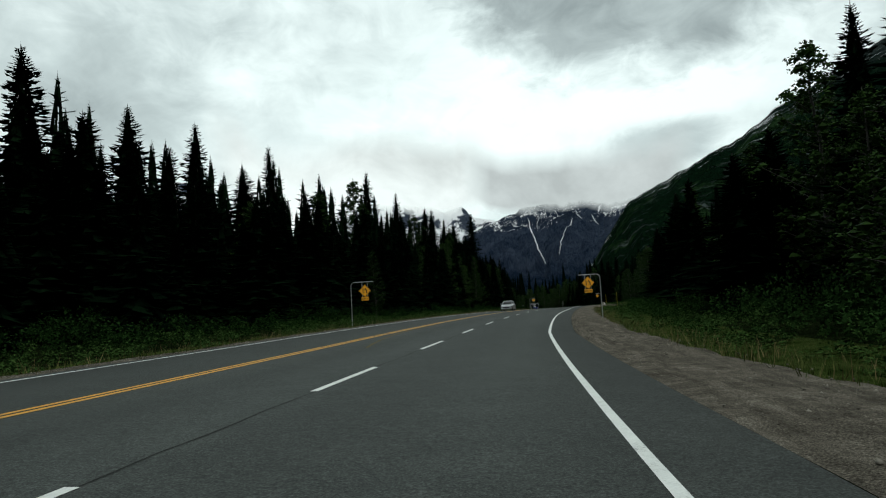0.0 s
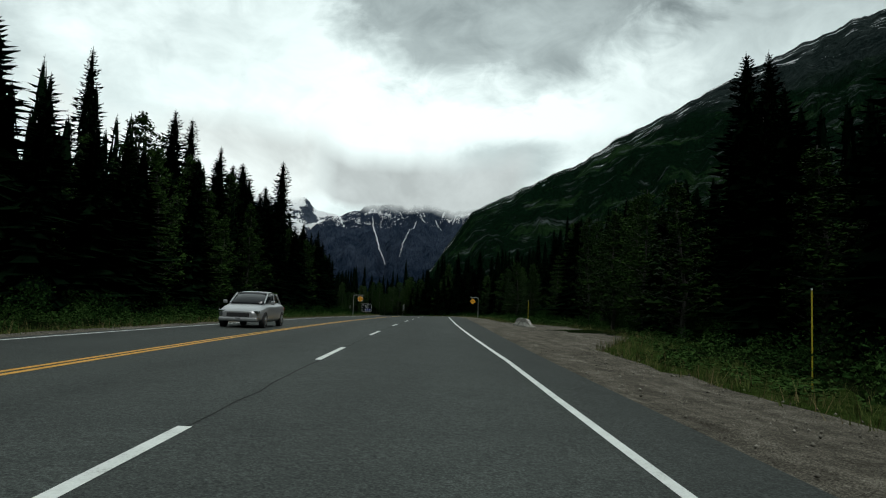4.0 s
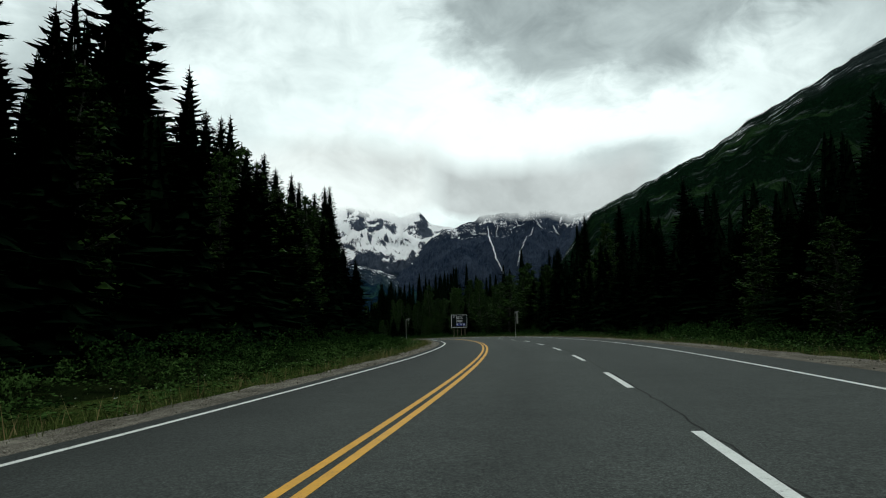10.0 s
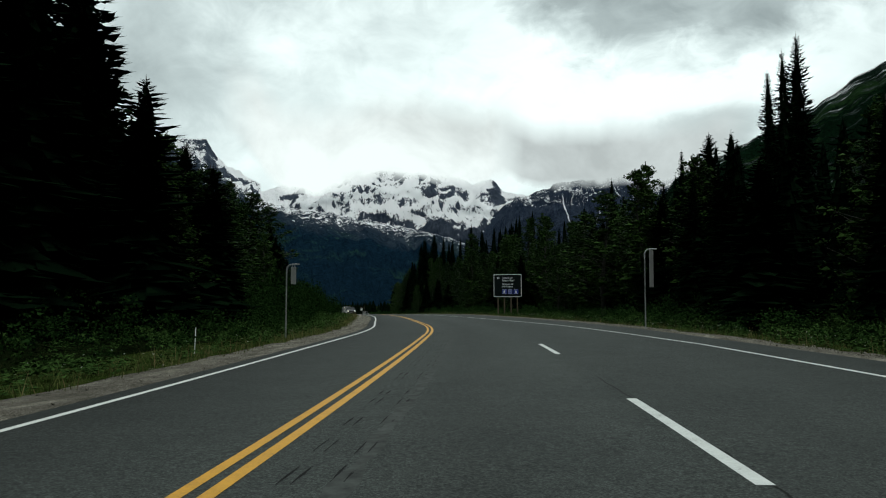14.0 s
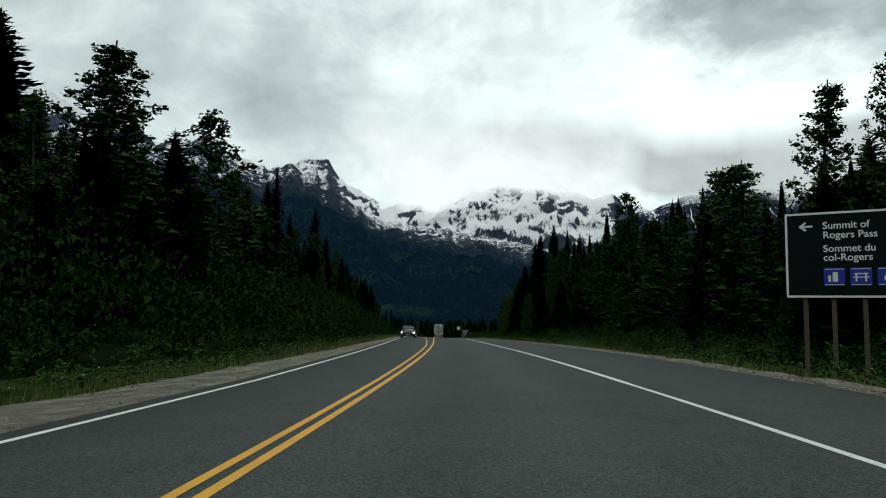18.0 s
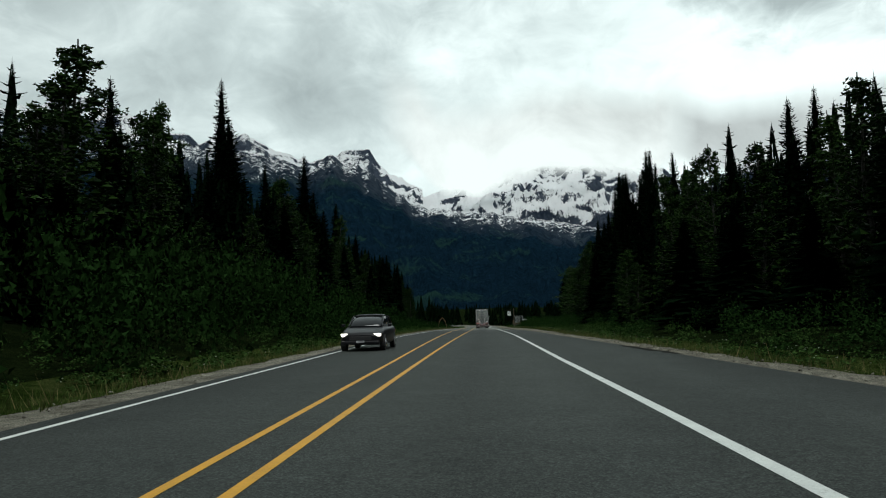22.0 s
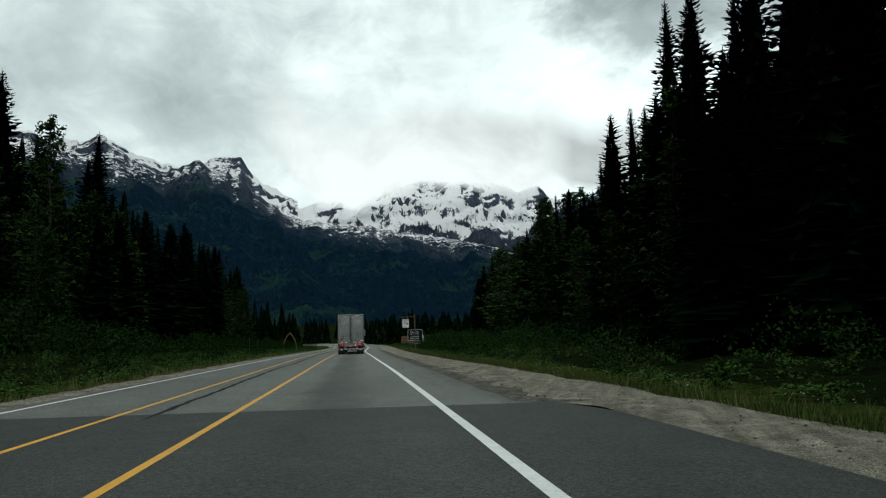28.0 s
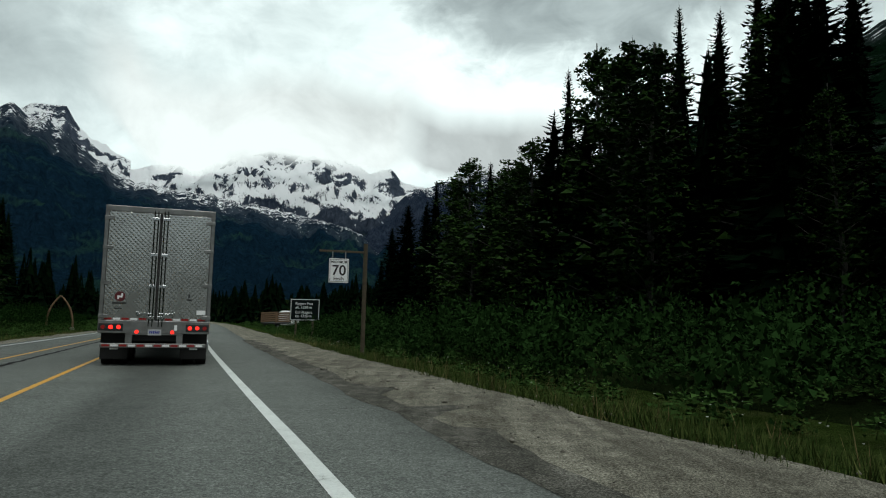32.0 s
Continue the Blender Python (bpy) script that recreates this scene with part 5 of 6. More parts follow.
M_RED = lamp_mat("lit_tail_lamp", (0.9, 0.03, 0.02), 1.3)
M_RED_DIM = plain("red_lens", (0.30, 0.012, 0.010), 0.3)
M_AMBER = lamp_mat("amber_marker_lamp", (0.9, 0.35, 0.03), 1.0)
M_HEAD = lamp_mat("lit_headlamp", (1.0, 0.96, 0.85), 2.5)


def glass():
    m, nt, b = material("tinted_car_glass", 0.06)
    b.inputs["Base Color"].default_value = (0.012, 0.014, 0.016, 1)
    b.inputs["Specular IOR Level"].default_value = 0.6
    return m


M_GLASS = glass()


def carpaint(name, color, metal=0.3, rough=0.3):
    m, nt, b = material(name, rough, metal)
    n = speckle(nt, place(nt), 1.5, 5.0)
    link(nt, ramp(nt, n, ((0.3, tuple(c * 0.85 for c in color)), (0.7, color))), b.inputs["Base Color"])
    b.inputs["Coat Weight"].default_value = 0.1
    b.inputs["Coat Roughness"].default_value = 0.15
    b.inputs["Specular IOR Level"].default_value = 0.18
    return m


# ---- the semi-trailer truck ----
def quilted():
    """Polished stainless sheet pressed into small diamonds, dulled by road film."""
    m, nt, b = material("quilted_stainless", 0.3, 0.9)
    g = node(nt, "TexCoord")
    sep = node(nt, "SeparateXYZ")
    link(nt, g.outputs["Object"], sep.inputs[0])
    k = 2 * math.pi / 0.115
    u = calc(nt, "SINE", calc(nt, "MULTIPLY", calc(nt, "ADD", sep.outputs[0], sep.outputs[2]), k / 2))
    v = calc(nt, "SINE", calc(nt, "MULTIPLY", calc(nt, "SUBTRACT", sep.outputs[0], sep.outputs[2]), k / 2))
    pillow = calc(nt, "MULTIPLY", calc(nt, "ABSOLUTE", u), calc(nt, "ABSOLUTE", v))
    film = speckle(nt, g.outputs["Object"], 1.2, 6.0, 0.6)
    wave = speckle(nt, g.outputs["Object"], 0.8, 2.0)
    dirt = calc(nt, "ADD", calc(nt, "MULTIPLY", film, 0.6), calc(nt, "MULTIPLY", calc(nt, "SUBTRACT", 4.2, sep.outputs[2]), 0.12))
    link(nt, ramp(nt, dirt, ((0.35, (0.66, 0.67, 0.65)), (0.75, (0.30, 0.30, 0.28)))), b.inputs["Base Color"])
    link(nt, ramp(nt, dirt, ((0.3, 0.12), (0.7, 0.30))), b.inputs["Roughness"])
    bump(nt, b, calc(nt, "ADD", pillow, calc(nt, "MULTIPLY", wave, 5.0)), 0.13, 0.02)
    return m


M_QUILT = quilted()
M_TRAILER = plain("painted_trailer_side", (0.40, 0.41, 0.41), 0.45, 0.1, 0.12, 1.0)
M_TRIM = plain("scuffed_steel_trim", (0.24, 0.245, 0.24), 0.4, 0.7, 0.25, 4.0)
M_CAB = carpaint("dark_blue_cab_paint", (0.02, 0.03, 0.06))
M_STICKER = plain("maroon_round_sticker", (0.10, 0.012, 0.015), 0.5)
M_PLATE = plain("number_plate_white", (0.45, 0.46, 0.48), 0.5)
M_MUD = plain("mud_flap_rubber", (0.018, 0.018, 0.018), 0.8)


def wheel(parent, x, y, r, w, name="wheel"):
    t = part(name, rod((x - w / 2, y, r), (x + w / 2, y, r), r, 28), M_RUBBER, parent)
    side = math.copysign(1, x)
    part("rim", rod((x + side * (w / 2 - 0.02), y, r), (x + side * (w / 2 + 0.015), y, r), r * 0.56, 20), M_RIM, t)
    part("hub", rod((x + side * w / 2, y, r), (x + side * (w / 2 + 0.05), y, r), r * 0.2, 12), M_CHROME, t)
    return t


def semi_truck(m):
    """Rear doors at y = 0, the tractor ahead along +y."""
    t = thing("semi_trailer_truck", "silver refrigerated semi-trailer truck with quilted steel rear doors", "truck", m)
    W, Z0, Z1, LEN = 1.30, 1.12, 4.0, 15.6
    body = part("trailer_body", box(-W, W, 0.06, LEN, Z0, Z1, 0.02), M_TRAILER, t)
    for side in (-1, 1):
        for k in range(30):
            z = Z0 + 0.16 + k * (Z1 - Z0 - 0.32) / 29
            part("side_rib", box(side * W, side * (W + 0.012), 0.15, LEN - 0.1, z - 0.028, z + 0.028), M_TRAILER, body)
        part("bottom_rail", box(side * (W - 0.06), side * (W + 0.018), 0.06, LEN, Z0 - 0.16, Z0 + 0.05, 0.01), M_TRIM, t)
        part("top_rail", box(side * (W - 0.05), side * (W + 0.02), 0.02, LEN, Z1 - 0.1, Z1 + 0.03, 0.01), M_TRIM, t)
        for y in (0.5, 5.2, 10.2):
            part("marker_lamp", box(side * (W + 0.016), side * (W + 0.035), y, y + 0.1, Z0 - 0.1, Z0 - 0.05), M_AMBER, t)
    # rear frame and doors
    part("rear_header", box(-W - 0.02, W + 0.02, -0.03, 0.1, Z1 - 0.10, Z1 + 0.045, 0.012), M_TRIM, t)
    part("rear_sill", box(-W - 0.02, W + 0.02, -0.05, 0.12, Z0 - 0.30, Z0 + 0.02, 0.012), M_TRIM, t)
    for side in (-1, 1):
        part("rear_post", box(side * (W + 0.02), side * (W - 0.07), -0.03, 0.1, Z0, Z1, 0.01), M_TRIM, t)
        inner, outer = side * 0.025, side * (W - 0.075)
        door = part("rear_door", box(inner, outer, -0.012, 0.05, Z0 + 0.03, Z1 - 0.11, 0.008), M_QUILT, t, "quilted stainless steel door")
        part("door_seal", box(side * 0.004, side * 0.026, -0.016, 0.04, Z0 + 0.03, Z1 - 0.11), M_RUBBER, door)
        for x in (side * 0.16, side * 0.075):
            part("lock_rod", rod((x, -0.045, Z0 - 0.12), (x, -0.045, Z1 - 0.04), 0.015, 8), M_CHROME, door)
        for x in (side * 0.16, side * 0.075):
            for z in (Z0 + 0.1, Z0 + 0.9, Z0 + 1.7, Z1 - 0.25):
                part("rod_bracket", box(x - 0.045, x + 0.045, -0.06, -0.012, z - 0.035, z + 0.035, 0.006), M_CHROME, door)
        part("lock_handle", box(side * 0.08, side * 0.42, -0.075, -0.05, Z0 + 0.18, Z0 + 0.215, 0.006), M_CHROME, door)
        part("handle_hasp", box(side * 0.40, side * 0.46, -0.07, -0.012, Z0 + 0.15, Z0 + 0.25, 0.006), M_CHROME, door)
        for z in (Z0 + 0.12, Z0 + 0.95, Z0 + 1.85, Z1 - 0.28):
            part("door_hinge", box(side * (W - 0.20), side * (W + 0.03), -0.04, -0.008, z - 0.045, z + 0.045, 0.008), M_TRIM, door)
        for k in range(26):
            z = Z0 + 0.12 + k * 0.11
            part("rivet", rod((side * 0.215, -0.018, z), (side * 0.215, -0.010, z), 0.012, 6), M_CHROME, door)
        # reflective tape broken red and white
        for k in range(5):
            x = 0.22 + 0.2 * k
            part("reflector_strip", box(side * x, side * (x + 0.17), -0.0175, -0.0125, Z0 + 0.035, Z0 + 0.085), M_RED_DIM if k % 2 == 0 else M_SIGN_WHITE, door)
        # lamps in the sill
        lamp_box = part("lamp_panel", box(side * 0.74, side * 1.30, -0.062, -0.048, Z0 - 0.24, Z0 - 0.06, 0.006), M_FRAME, t)
        for k in range(3):
            x = side * (0.84 + 0.18 * k)
            part("tail_lamp", rod((x, -0.075, Z0 - 0.15), (x, -0.06, Z0 - 0.15), 0.052, 16), M_RED if k != 2 else M_RED_DIM, lamp_box, "red tail lamp")
        # bumper leg, mud flap
        part("bumper_leg", box(side * 0.52, side * 0.68, -0.04, 0.12, 0.50, Z0 - 0.3, 0.012), M_TRIM, t)
        part("mud_flap", box(side * 0.62, side * 1.27, 0.32, 0.345, 0.16, 0.95, 0.006), M_MUD, t)
        part("flap_mark", box(side * 0.85, side * 1.05, 0.312, 0.319, 0.40, 0.48), M_SIGN_GREY, t)
        for k, y in enumerate((1.1, 2.4, 3.7)):
            for x in (side * 1.15, side * 0.82):
                wheel(t, x, y, 0.50, 0.27)
        for k, y in enumerate((16.2, 17.5)):
            for x in (side * 1.12, side * 0.80):
                wheel(t, x, y, 0.50, 0.27)
        wheel(t, side * 1.08, 21.2, 0.50, 0.28)
    part("bumper_bar", box(-1.25, 1.25, -0.07, 0.05, 0.46, 0.57, 0.012), M_TRIM, t)
    for k in range(12):
        x = -1.2 + k * 0.2
        part("reflector_strip", box(x, x + 0.17, -0.0745, -0.0705, 0.49, 0.54), M_RED_DIM if k % 2 == 0 else M_SIGN_WHITE, t)
    crossbar = part("lower_crossmember", box(-0.66, 0.66, -0.045, 0.06, 0.78, 0.92, 0.01), M_TRIM, t)
    for x in (-0.42, 0.42):
        part("tail_lamp", rod((x, -0.06, 0.86), (x, -0.044, 0.86), 0.05, 14), M_RED, crossbar, "red tail lamp")
    plate = part("number_plate", box(-0.16, 0.16, -0.056, -0.046, 0.775, 0.925, 0.004), M_PLATE, crossbar)
    for k in range(6):
        part("plate_bar", box(-0.12 + k * 0.042, -0.092 + k * 0.042, -0.0605, -0.0565, 0.82, 0.885), M_SIGN_BLUE, plate)
    door = [o for o in t.children if o.name.startswith("rear_door")][0]
    part("round_sticker", rod((-0.86, -0.0185, Z0 + 0.62), (-0.86, -0.0125, Z0 + 0.62), 0.125, 28), M_STICKER, t)
    part("sticker_mark", box(-0.92, -0.80, -0.0225, -0.0188, Z0 + 0.59, Z0 + 0.64), M_SIGN_WHITE, t)
    part("sticker_mark", box(-0.83, -0.79, -0.0225, -0.0188, Z0 + 0.63, Z0 + 0.70), M_SIGN_WHITE, t)
    part("sticker_mark", box(-0.92, -0.88, -0.0225, -0.0188, Z0 + 0.55, Z0 + 0.60), M_SIGN_WHITE, t)
    part("name_bar", box(-1.03, -0.70, -0.0165, -0.0125, Z0 + 0.43, Z0 + 0.47), M_FRAME, t)
    part("name_bar", box(-0.98, -0.80, -0.0165, -0.0125, Z0 + 0.31, Z0 + 0.335), M_FRAME, t)
    part("name_bar", box(0.72, 0.86, -0.0165, -0.0125, Z0 + 0.56, Z0 + 0.59), M_FRAME, t)
    part("name_bar", box(0.76, 0.80, -0.0165, -0.0125, Z0 + 0.62, Z0 + 0.72), M_FRAME, t)
    part("white_label", box(0.98, 1.20, -0.0165, -0.0125, Z0 + 0.20, Z0 + 0.31), M_SIGN_WHITE, t)
    part("white_label", box(0.46, 0.53, -0.0565, -0.0515, Z0 - 0.22, Z0 - 0.08), M_SIGN_WHITE, t)
    # running gear and tractor
    part("slider_frame", box(-0.55, 0.55, 0.1, 5.2, 0.62, Z0 - 0.16, 0.02), M_FRAME, t)
    for y in (1.1, 2.4, 3.7):
        part("axle", rod((-1.0, y, 0.5), (1.0, y, 0.5), 0.07, 10), M_FRAME, t)
    part("landing_gear", box(-0.8, 0.8, 12.2, 12.4, 0.35, Z0, 0.02), M_FRAME, t)
    part("reefer_unit", box(-1.05, 1.05, LEN, LEN + 0.55, 1.9, 4.0, 0.06), M_TRIM, t)
    part("tractor_frame", box(-0.45, 0.45, 15.4, 22.2, 0.6, 0.95, 0.02), M_FRAME, t)
    cab = part("sleeper_cab", car_body([(17.6, 1.15, 1.0, 3.75), (18.4, 1.22, 0.9, 3.95), (19.6, 1.22, 0.8, 3.9), (20.0, 1.2, 0.8, 3.3), (20.5, 1.15, 0.8, 2.3), (21.8, 1.0, 0.7, 1.95), (22.2, 0.9, 0.6, 1.7)], 6.0), M_CAB, t, "dark blue tractor cab")
    for side in (-1, 1):
        mir = part("mirror", box(side * 1.38, side * 1.60, 19.9, 20.0, 2.0, 2.75, 0.03), M_CHROME, t)
        part("mirror_arm", rod((side * 1.2, 20.0, 2.7), (side * 1.45, 19.95, 2.7), 0.018, 6), M_FRAME, mir)
        part("exhaust_stack", rod((side * 1.12, 17.5, 1.0), (side * 1.12, 17.5, 4.05), 0.075, 14), M_CHROME, t)
        part("fuel_tank", rod((side * 1.0, 18.2, 0.75), (side * 1.0, 19.9, 0.75), 0.32, 18), M_CHROME, t)
        part("fender", box(side * 0.65, side * 1.27, 15.6, 18.1, 1.06, 1.10, 0.01), M_FRAME, t)
    return t


semi_truck(on_road(521.5, 1.8))


# ---- cars ----
def modern_car(m, paint_mat, label, name="car", lit=False, length=4.6):
    """Front along +y, standing on its wheels."""
    t = thing(name, label, "car", m)
    h = length / 2
    part("body", car_body([(-h, 0.55, 0.45, 0.80), (-h + 0.12, 0.80, 0.28, 0.98), (-h + 0.7, 0.88, 0.22, 1.02), (-0.6, 0.90, 0.20, 1.00), (0.9, 0.90, 0.20, 0.98), (h - 0.9, 0.87, 0.22, 0.90),
                           (h - 0.25, 0.80, 0.25, 0.76), (h, 0.58, 0.34, 0.64)], 5.0, 24), paint_mat, t)
    part("cabin", car_body([(-h + 0.55, 0.62, 0.90, 1.02), (-h + 1.15, 0.68, 0.85, 1.40), (-0.5, 0.70, 0.85, 1.46), (0.25, 0.69, 0.85, 1.42), (1.15, 0.64, 0.85, 1.0)], 4.0, 20), M_GLASS, t, "dark window glass")
    roof = part("roof", car_body([(-h + 1.1, 0.60, 1.36, 1.42), (-0.5, 0.62, 1.40, 1.485), (0.28, 0.60, 1.38, 1.44)], 3.0, 14), paint_mat, t)
    for side in (-1, 1):
        part("pillar", rod((side * 0.63, 0.28, 1.40), (side * 0.70, 1.05, 0.97), 0.03, 8), paint_mat, t)
        part("pillar", rod((side * 0.66, -h + 1.15, 1.37), (side * 0.72, -h + 0.6, 1.0), 0.04, 8), paint_mat, t)
        part("pillar", rod((side * 0.69, -0.35, 1.42), (side * 0.80, -0.30, 0.96), 0.03, 8), paint_mat, t)
        part("headlight", box(side * 0.52, side * 0.80, h - 0.22, h - 0.08, 0.58, 0.70, 0.03), M_HEAD if lit else M_CHROME, t)
        part("tail_light", box(side * 0.55, side * 0.80, -h - 0.01, -h + 0.12, 0.70, 0.84, 0.02), M_RED_DIM, t)
        part("wing_mirror", box(side * 0.90, side * 1.06, 0.72, 0.84, 0.95, 1.08, 0.03), paint_mat, t)
        for y in (-h + 0.85, h - 0.85):
            wheel(t, side * 0.79, y, 0.32, 0.2)
    part("grille", box(-0.45, 0.45, h - 0.06, h + 0.005, 0.42, 0.60, 0.02), M_FRAME, t)
    part("front_bumper", box(-0.75, 0.75, h - 0.16, h + 0.03, 0.26, 0.42, 0.05), paint_mat, t)
    plate = part("number_plate", box(-0.16, 0.16, h + 0.031, h + 0.042, 0.34, 0.42), M_PLATE, t)
    for k in range(5):
        part("plate_bar", box(-0.11 + k * 0.045, -0.08 + k * 0.045, h + 0.0425, h + 0.046, 0.36, 0.40), M_FRAME, plate)
    return t


def classic_car(m, paint_mat, label, open_top):
    """A rounded car of the nineteen-forties with chrome bumpers; rear along -y."""
    t = thing("classic_car", label, "car", m)
    part("body", car_body([(-2.35, 0.35, 0.55, 0.75), (-2.2, 0.66, 0.42, 0.95), (-1.6, 0.80, 0.36, 1.10), (-0.6, 0.82, 0.36, 1.08), (0.4, 0.80, 0.36, 1.06), (1.4, 0.66, 0.36, 1.10), (2.1, 0.5, 0.40, 1.0), (2.35, 0.32, 0.5, 0.85)], 2.8, 24), paint_mat, t)
    part("soft_top" if open_top else "cabin", car_body([(-1.45, 0.50, 1.0, 1.15), (-1.0, 0.64, 0.98, 1.50), (-0.2, 0.68, 0.98, 1.60), (0.4, 0.64, 0.98, 1.50), (0.75, 0.60, 0.98, 1.1)], 3.2, 20), M_FRAME if open_top else paint_mat, t)
    part("rear_window", box(-0.34, 0.34, -1.24, -1.14, 1.24, 1.38, 0.02), M_GLASS, t)
    part("windscreen", box(-0.55, 0.55, 0.55, 0.60, 1.10, 1.42, 0.01), M_GLASS, t)
    for side in (-1, 1):
        part("rear_fender", car_body([(-2.15, side * 0.06 + 0.12, 0.40, 0.62), (-1.8, 0.17, 0.34, 0.84), (-1.35, 0.19, 0.32, 0.90), (-0.9, 0.17, 0.34, 0.84), (-0.5, 0.1, 0.36, 0.6)], 2.4, 14), paint_mat, t).location.x = side * 0.80
        part("front_fender", car_body([(0.5, 0.1, 0.36, 0.6), (1.0, 0.17, 0.34, 0.86), (1.6, 0.2, 0.34, 0.92), (2.05, 0.17, 0.38, 0.86), (2.3, 0.1, 0.5, 0.74)], 2.4, 14), paint_mat, t).location.x = side * 0.76
        part("headlight", rod((side * 0.72, 2.25, 0.78), (side * 0.72, 2.36, 0.78), 0.1, 16), M_CHROME, t)
        part("tail_light", rod((side * 0.80, -2.2, 0.66), (side * 0.80, -2.14, 0.66), 0.055, 12), M_RED_DIM, t)
        part("running_board", box(side * 0.80, side * 0.94, -0.5, 0.6, 0.34, 0.38, 0.01), M_FRAME, t)
        for y in (-1.4, 1.55):
            wheel(t, side * 0.74, y, 0.36, 0.17)
    for y, s in ((-2.46, -1), (2.46, 1)):
        part("bumper", rod((-0.82, y, 0.47), (0.82, y, 0.47), 0.075, 12), M_CHROME, t, "chrome bumper")
        for x in (-0.35, 0.35):
            part("overrider", box(x - 0.04, x + 0.04, y - 0.05, y + 0.05, 0.38, 0.62, 0.02), M_CHROME, t)
            part("bumper_iron", box(x - 0.03, x + 0.03, min(y, y - s * 0.35), max(y, y - s * 0.35), 0.44, 0.50), M_FRAME, t)
    return t


modern_car(on_road(104.0, -1.7, 180), carpaint("silver_paint", (0.42, 0.43, 0.44), 0.6), "silver sedan facing us on the dark asphalt", lit=False)
modern_car(on_road(399.5, -2.9, 180), carpaint("black_paint", (0.010, 0.010, 0.012), 0.0, 0.4), "black sedan with lit headlamps on the asphalt", lit=True)
classic_car(on_road(557.0, 1.8), carpaint("slate_blue_paint", (0.07, 0.10, 0.14)), "slate blue classic convertible with black top and chrome bumpers", True)
classic_car(on_road(579.0, 1.7), carpaint("black_classic_paint", (0.012, 0.012, 0.013)), "black classic coupe with chrome bumpers", False)
classic_car(on_road(598.0, 1.7), carpaint("cream_paint", (0.42, 0.40, 0.33), 0.0), "cream classic sedan with chrome bumpers", False)


# ---- road signs ----
def bent_post(t, x, arm, high, mat, r=0.032):
    """Steel post at x with a bend at the top and an arm that reaches to arm."""
    bend_r = 0.25
    way_x = math.copysign(1, arm - x)
    pts = [Vector((x, 0.06, -0.2)), Vector((x, 0.06, high - bend_r))]
    for k in range(1, 7):
        a = k / 6 * math.pi / 2
        pts.append(Vector((x + way_x * bend_r * (1 - math.cos(a)), 0.06, high - bend_r + bend_r * math.sin(a))))
    pts.append(Vector((arm, 0.06, high)))
    part("post", tubes([(tuple(a), tuple(b), r, r) for a, b in zip(pts, pts[1:])], 10), mat, t)


def diamond(t, x, z, half, square=False):
    if square:
        part("backing_board", box(x - half * 0.72, x + half * 0.72, 0.012, 0.02, z - half * 0.72, z + half * 0.72, 0.003), M_SIGN_GREY, t)
    bm = bmesh.new()
    bmesh.ops.create_cone(bm, cap_ends=True, segments=4, radius1=half, radius2=half, depth=0.012, matrix=pose(x, 0, z, 90, 0, 0) @ pose(0, 0, 0, 0, 0, 0))
    plate = part("sign_plate", bm, M_SIGN_YELLOW, t, "yellow diamond warning plate")
    ring = bmesh.new()
    for k in range(4):
        a0, a1 = math.pi / 2 * k, math.pi / 2 * (k + 1)
        h1, h0 = half * 0.96, half * 0.90
        q = [(x + h1 * math.cos(a0), z + h1 * math.sin(a0)), (x + h1 * math.cos(a1), z + h1 * math.sin(a1)), (x + h0 * math.cos(a1), z + h0 * math.sin(a1)), (x + h0 * math.cos(a0), z + h0 * math.sin(a0))]
        ring.faces.new([ring.verts.new((px, -0.0085, pz)) for px, pz in q])
    part("border", ring, M_SIGN_BLACK, plate)
    k = half / 0.43
    part("symbol_bar", box(x - 0.16 * k, x - 0.10 * k, -0.0095, -0.007, z - 0.17 * k, z + 0.17 * k), M_SIGN_BLACK, plate)
    for dz in (-0.16, -0.05, 0.06):
        part("symbol_dash", box(x - 0.02 * k, x + 0.015 * k, -0.0095, -0.007, z + dz * k, z + (dz + 0.06) * k), M_SIGN_BLACK, plate)
    bar = bmesh.new()
    for q in ([(0.10, -0.17), (0.16, -0.17), (0.16, 0.02), (0.10, 0.00)], [(0.10, 0.00), (0.16, 0.02), (0.07, 0.13), (0.01, 0.11)], [(0.01, 0.11), (0.07, 0.13), (0.07, 0.18), (0.01, 0.18)]):
        bar.faces.new([bar.verts.new((x + a * k, -0.0095, z + b * k)) for a, b in q])
    part("symbol_bar", bar, M_SIGN_BLACK, plate)
    for dx in (-0.2, 0.18):
        part("hanger", box(x + dx - 0.02, x + dx + 0.02, 0.02, 0.05, z, z + half + 0.12), M_GALV, t)
    return plate


def warning_sign(s, lat, post, arm, z, high, tab, square=False, half=0.43):
    t = thing("warning_sign", "yellow lane-ends diamond on a bent steel post" + (" with distance tab" if tab else ""), "road sign", on_verge(s, lat), "lane-ends warning signs")
    base = float(at_road(s, lat)[2] - ground_at(s, lat)[2]) + 0.05
    diamond(t, 0, z + base, half, square)
    bent_post(t, post, arm, high + base, M_GALV)
    if tab:
        tb = part("distance_tab", box(-0.26, 0.26, -0.006, 0.006, z + base - 0.66, z + base - 0.42, 0.003), M_SIGN_YELLOW, t)
        lettering("200 m", 0.19, M_SIGN_BLACK, tb, pose(0, -0.0085, z + base - 0.60), "CENTER")
        for dx in (-0.2, 0.18):
            part("hanger", box(dx - 0.02, dx + 0.02, 0.02, 0.05, z + base - 0.7, z + base), M_GALV, t)


warning_sign(48.5, 9.85, 0.8, -0.6, 2.35, 2.9, True)
warning_sign(47.0, -5.2, -1.0, 0.6, 2.3, 2.9, True)
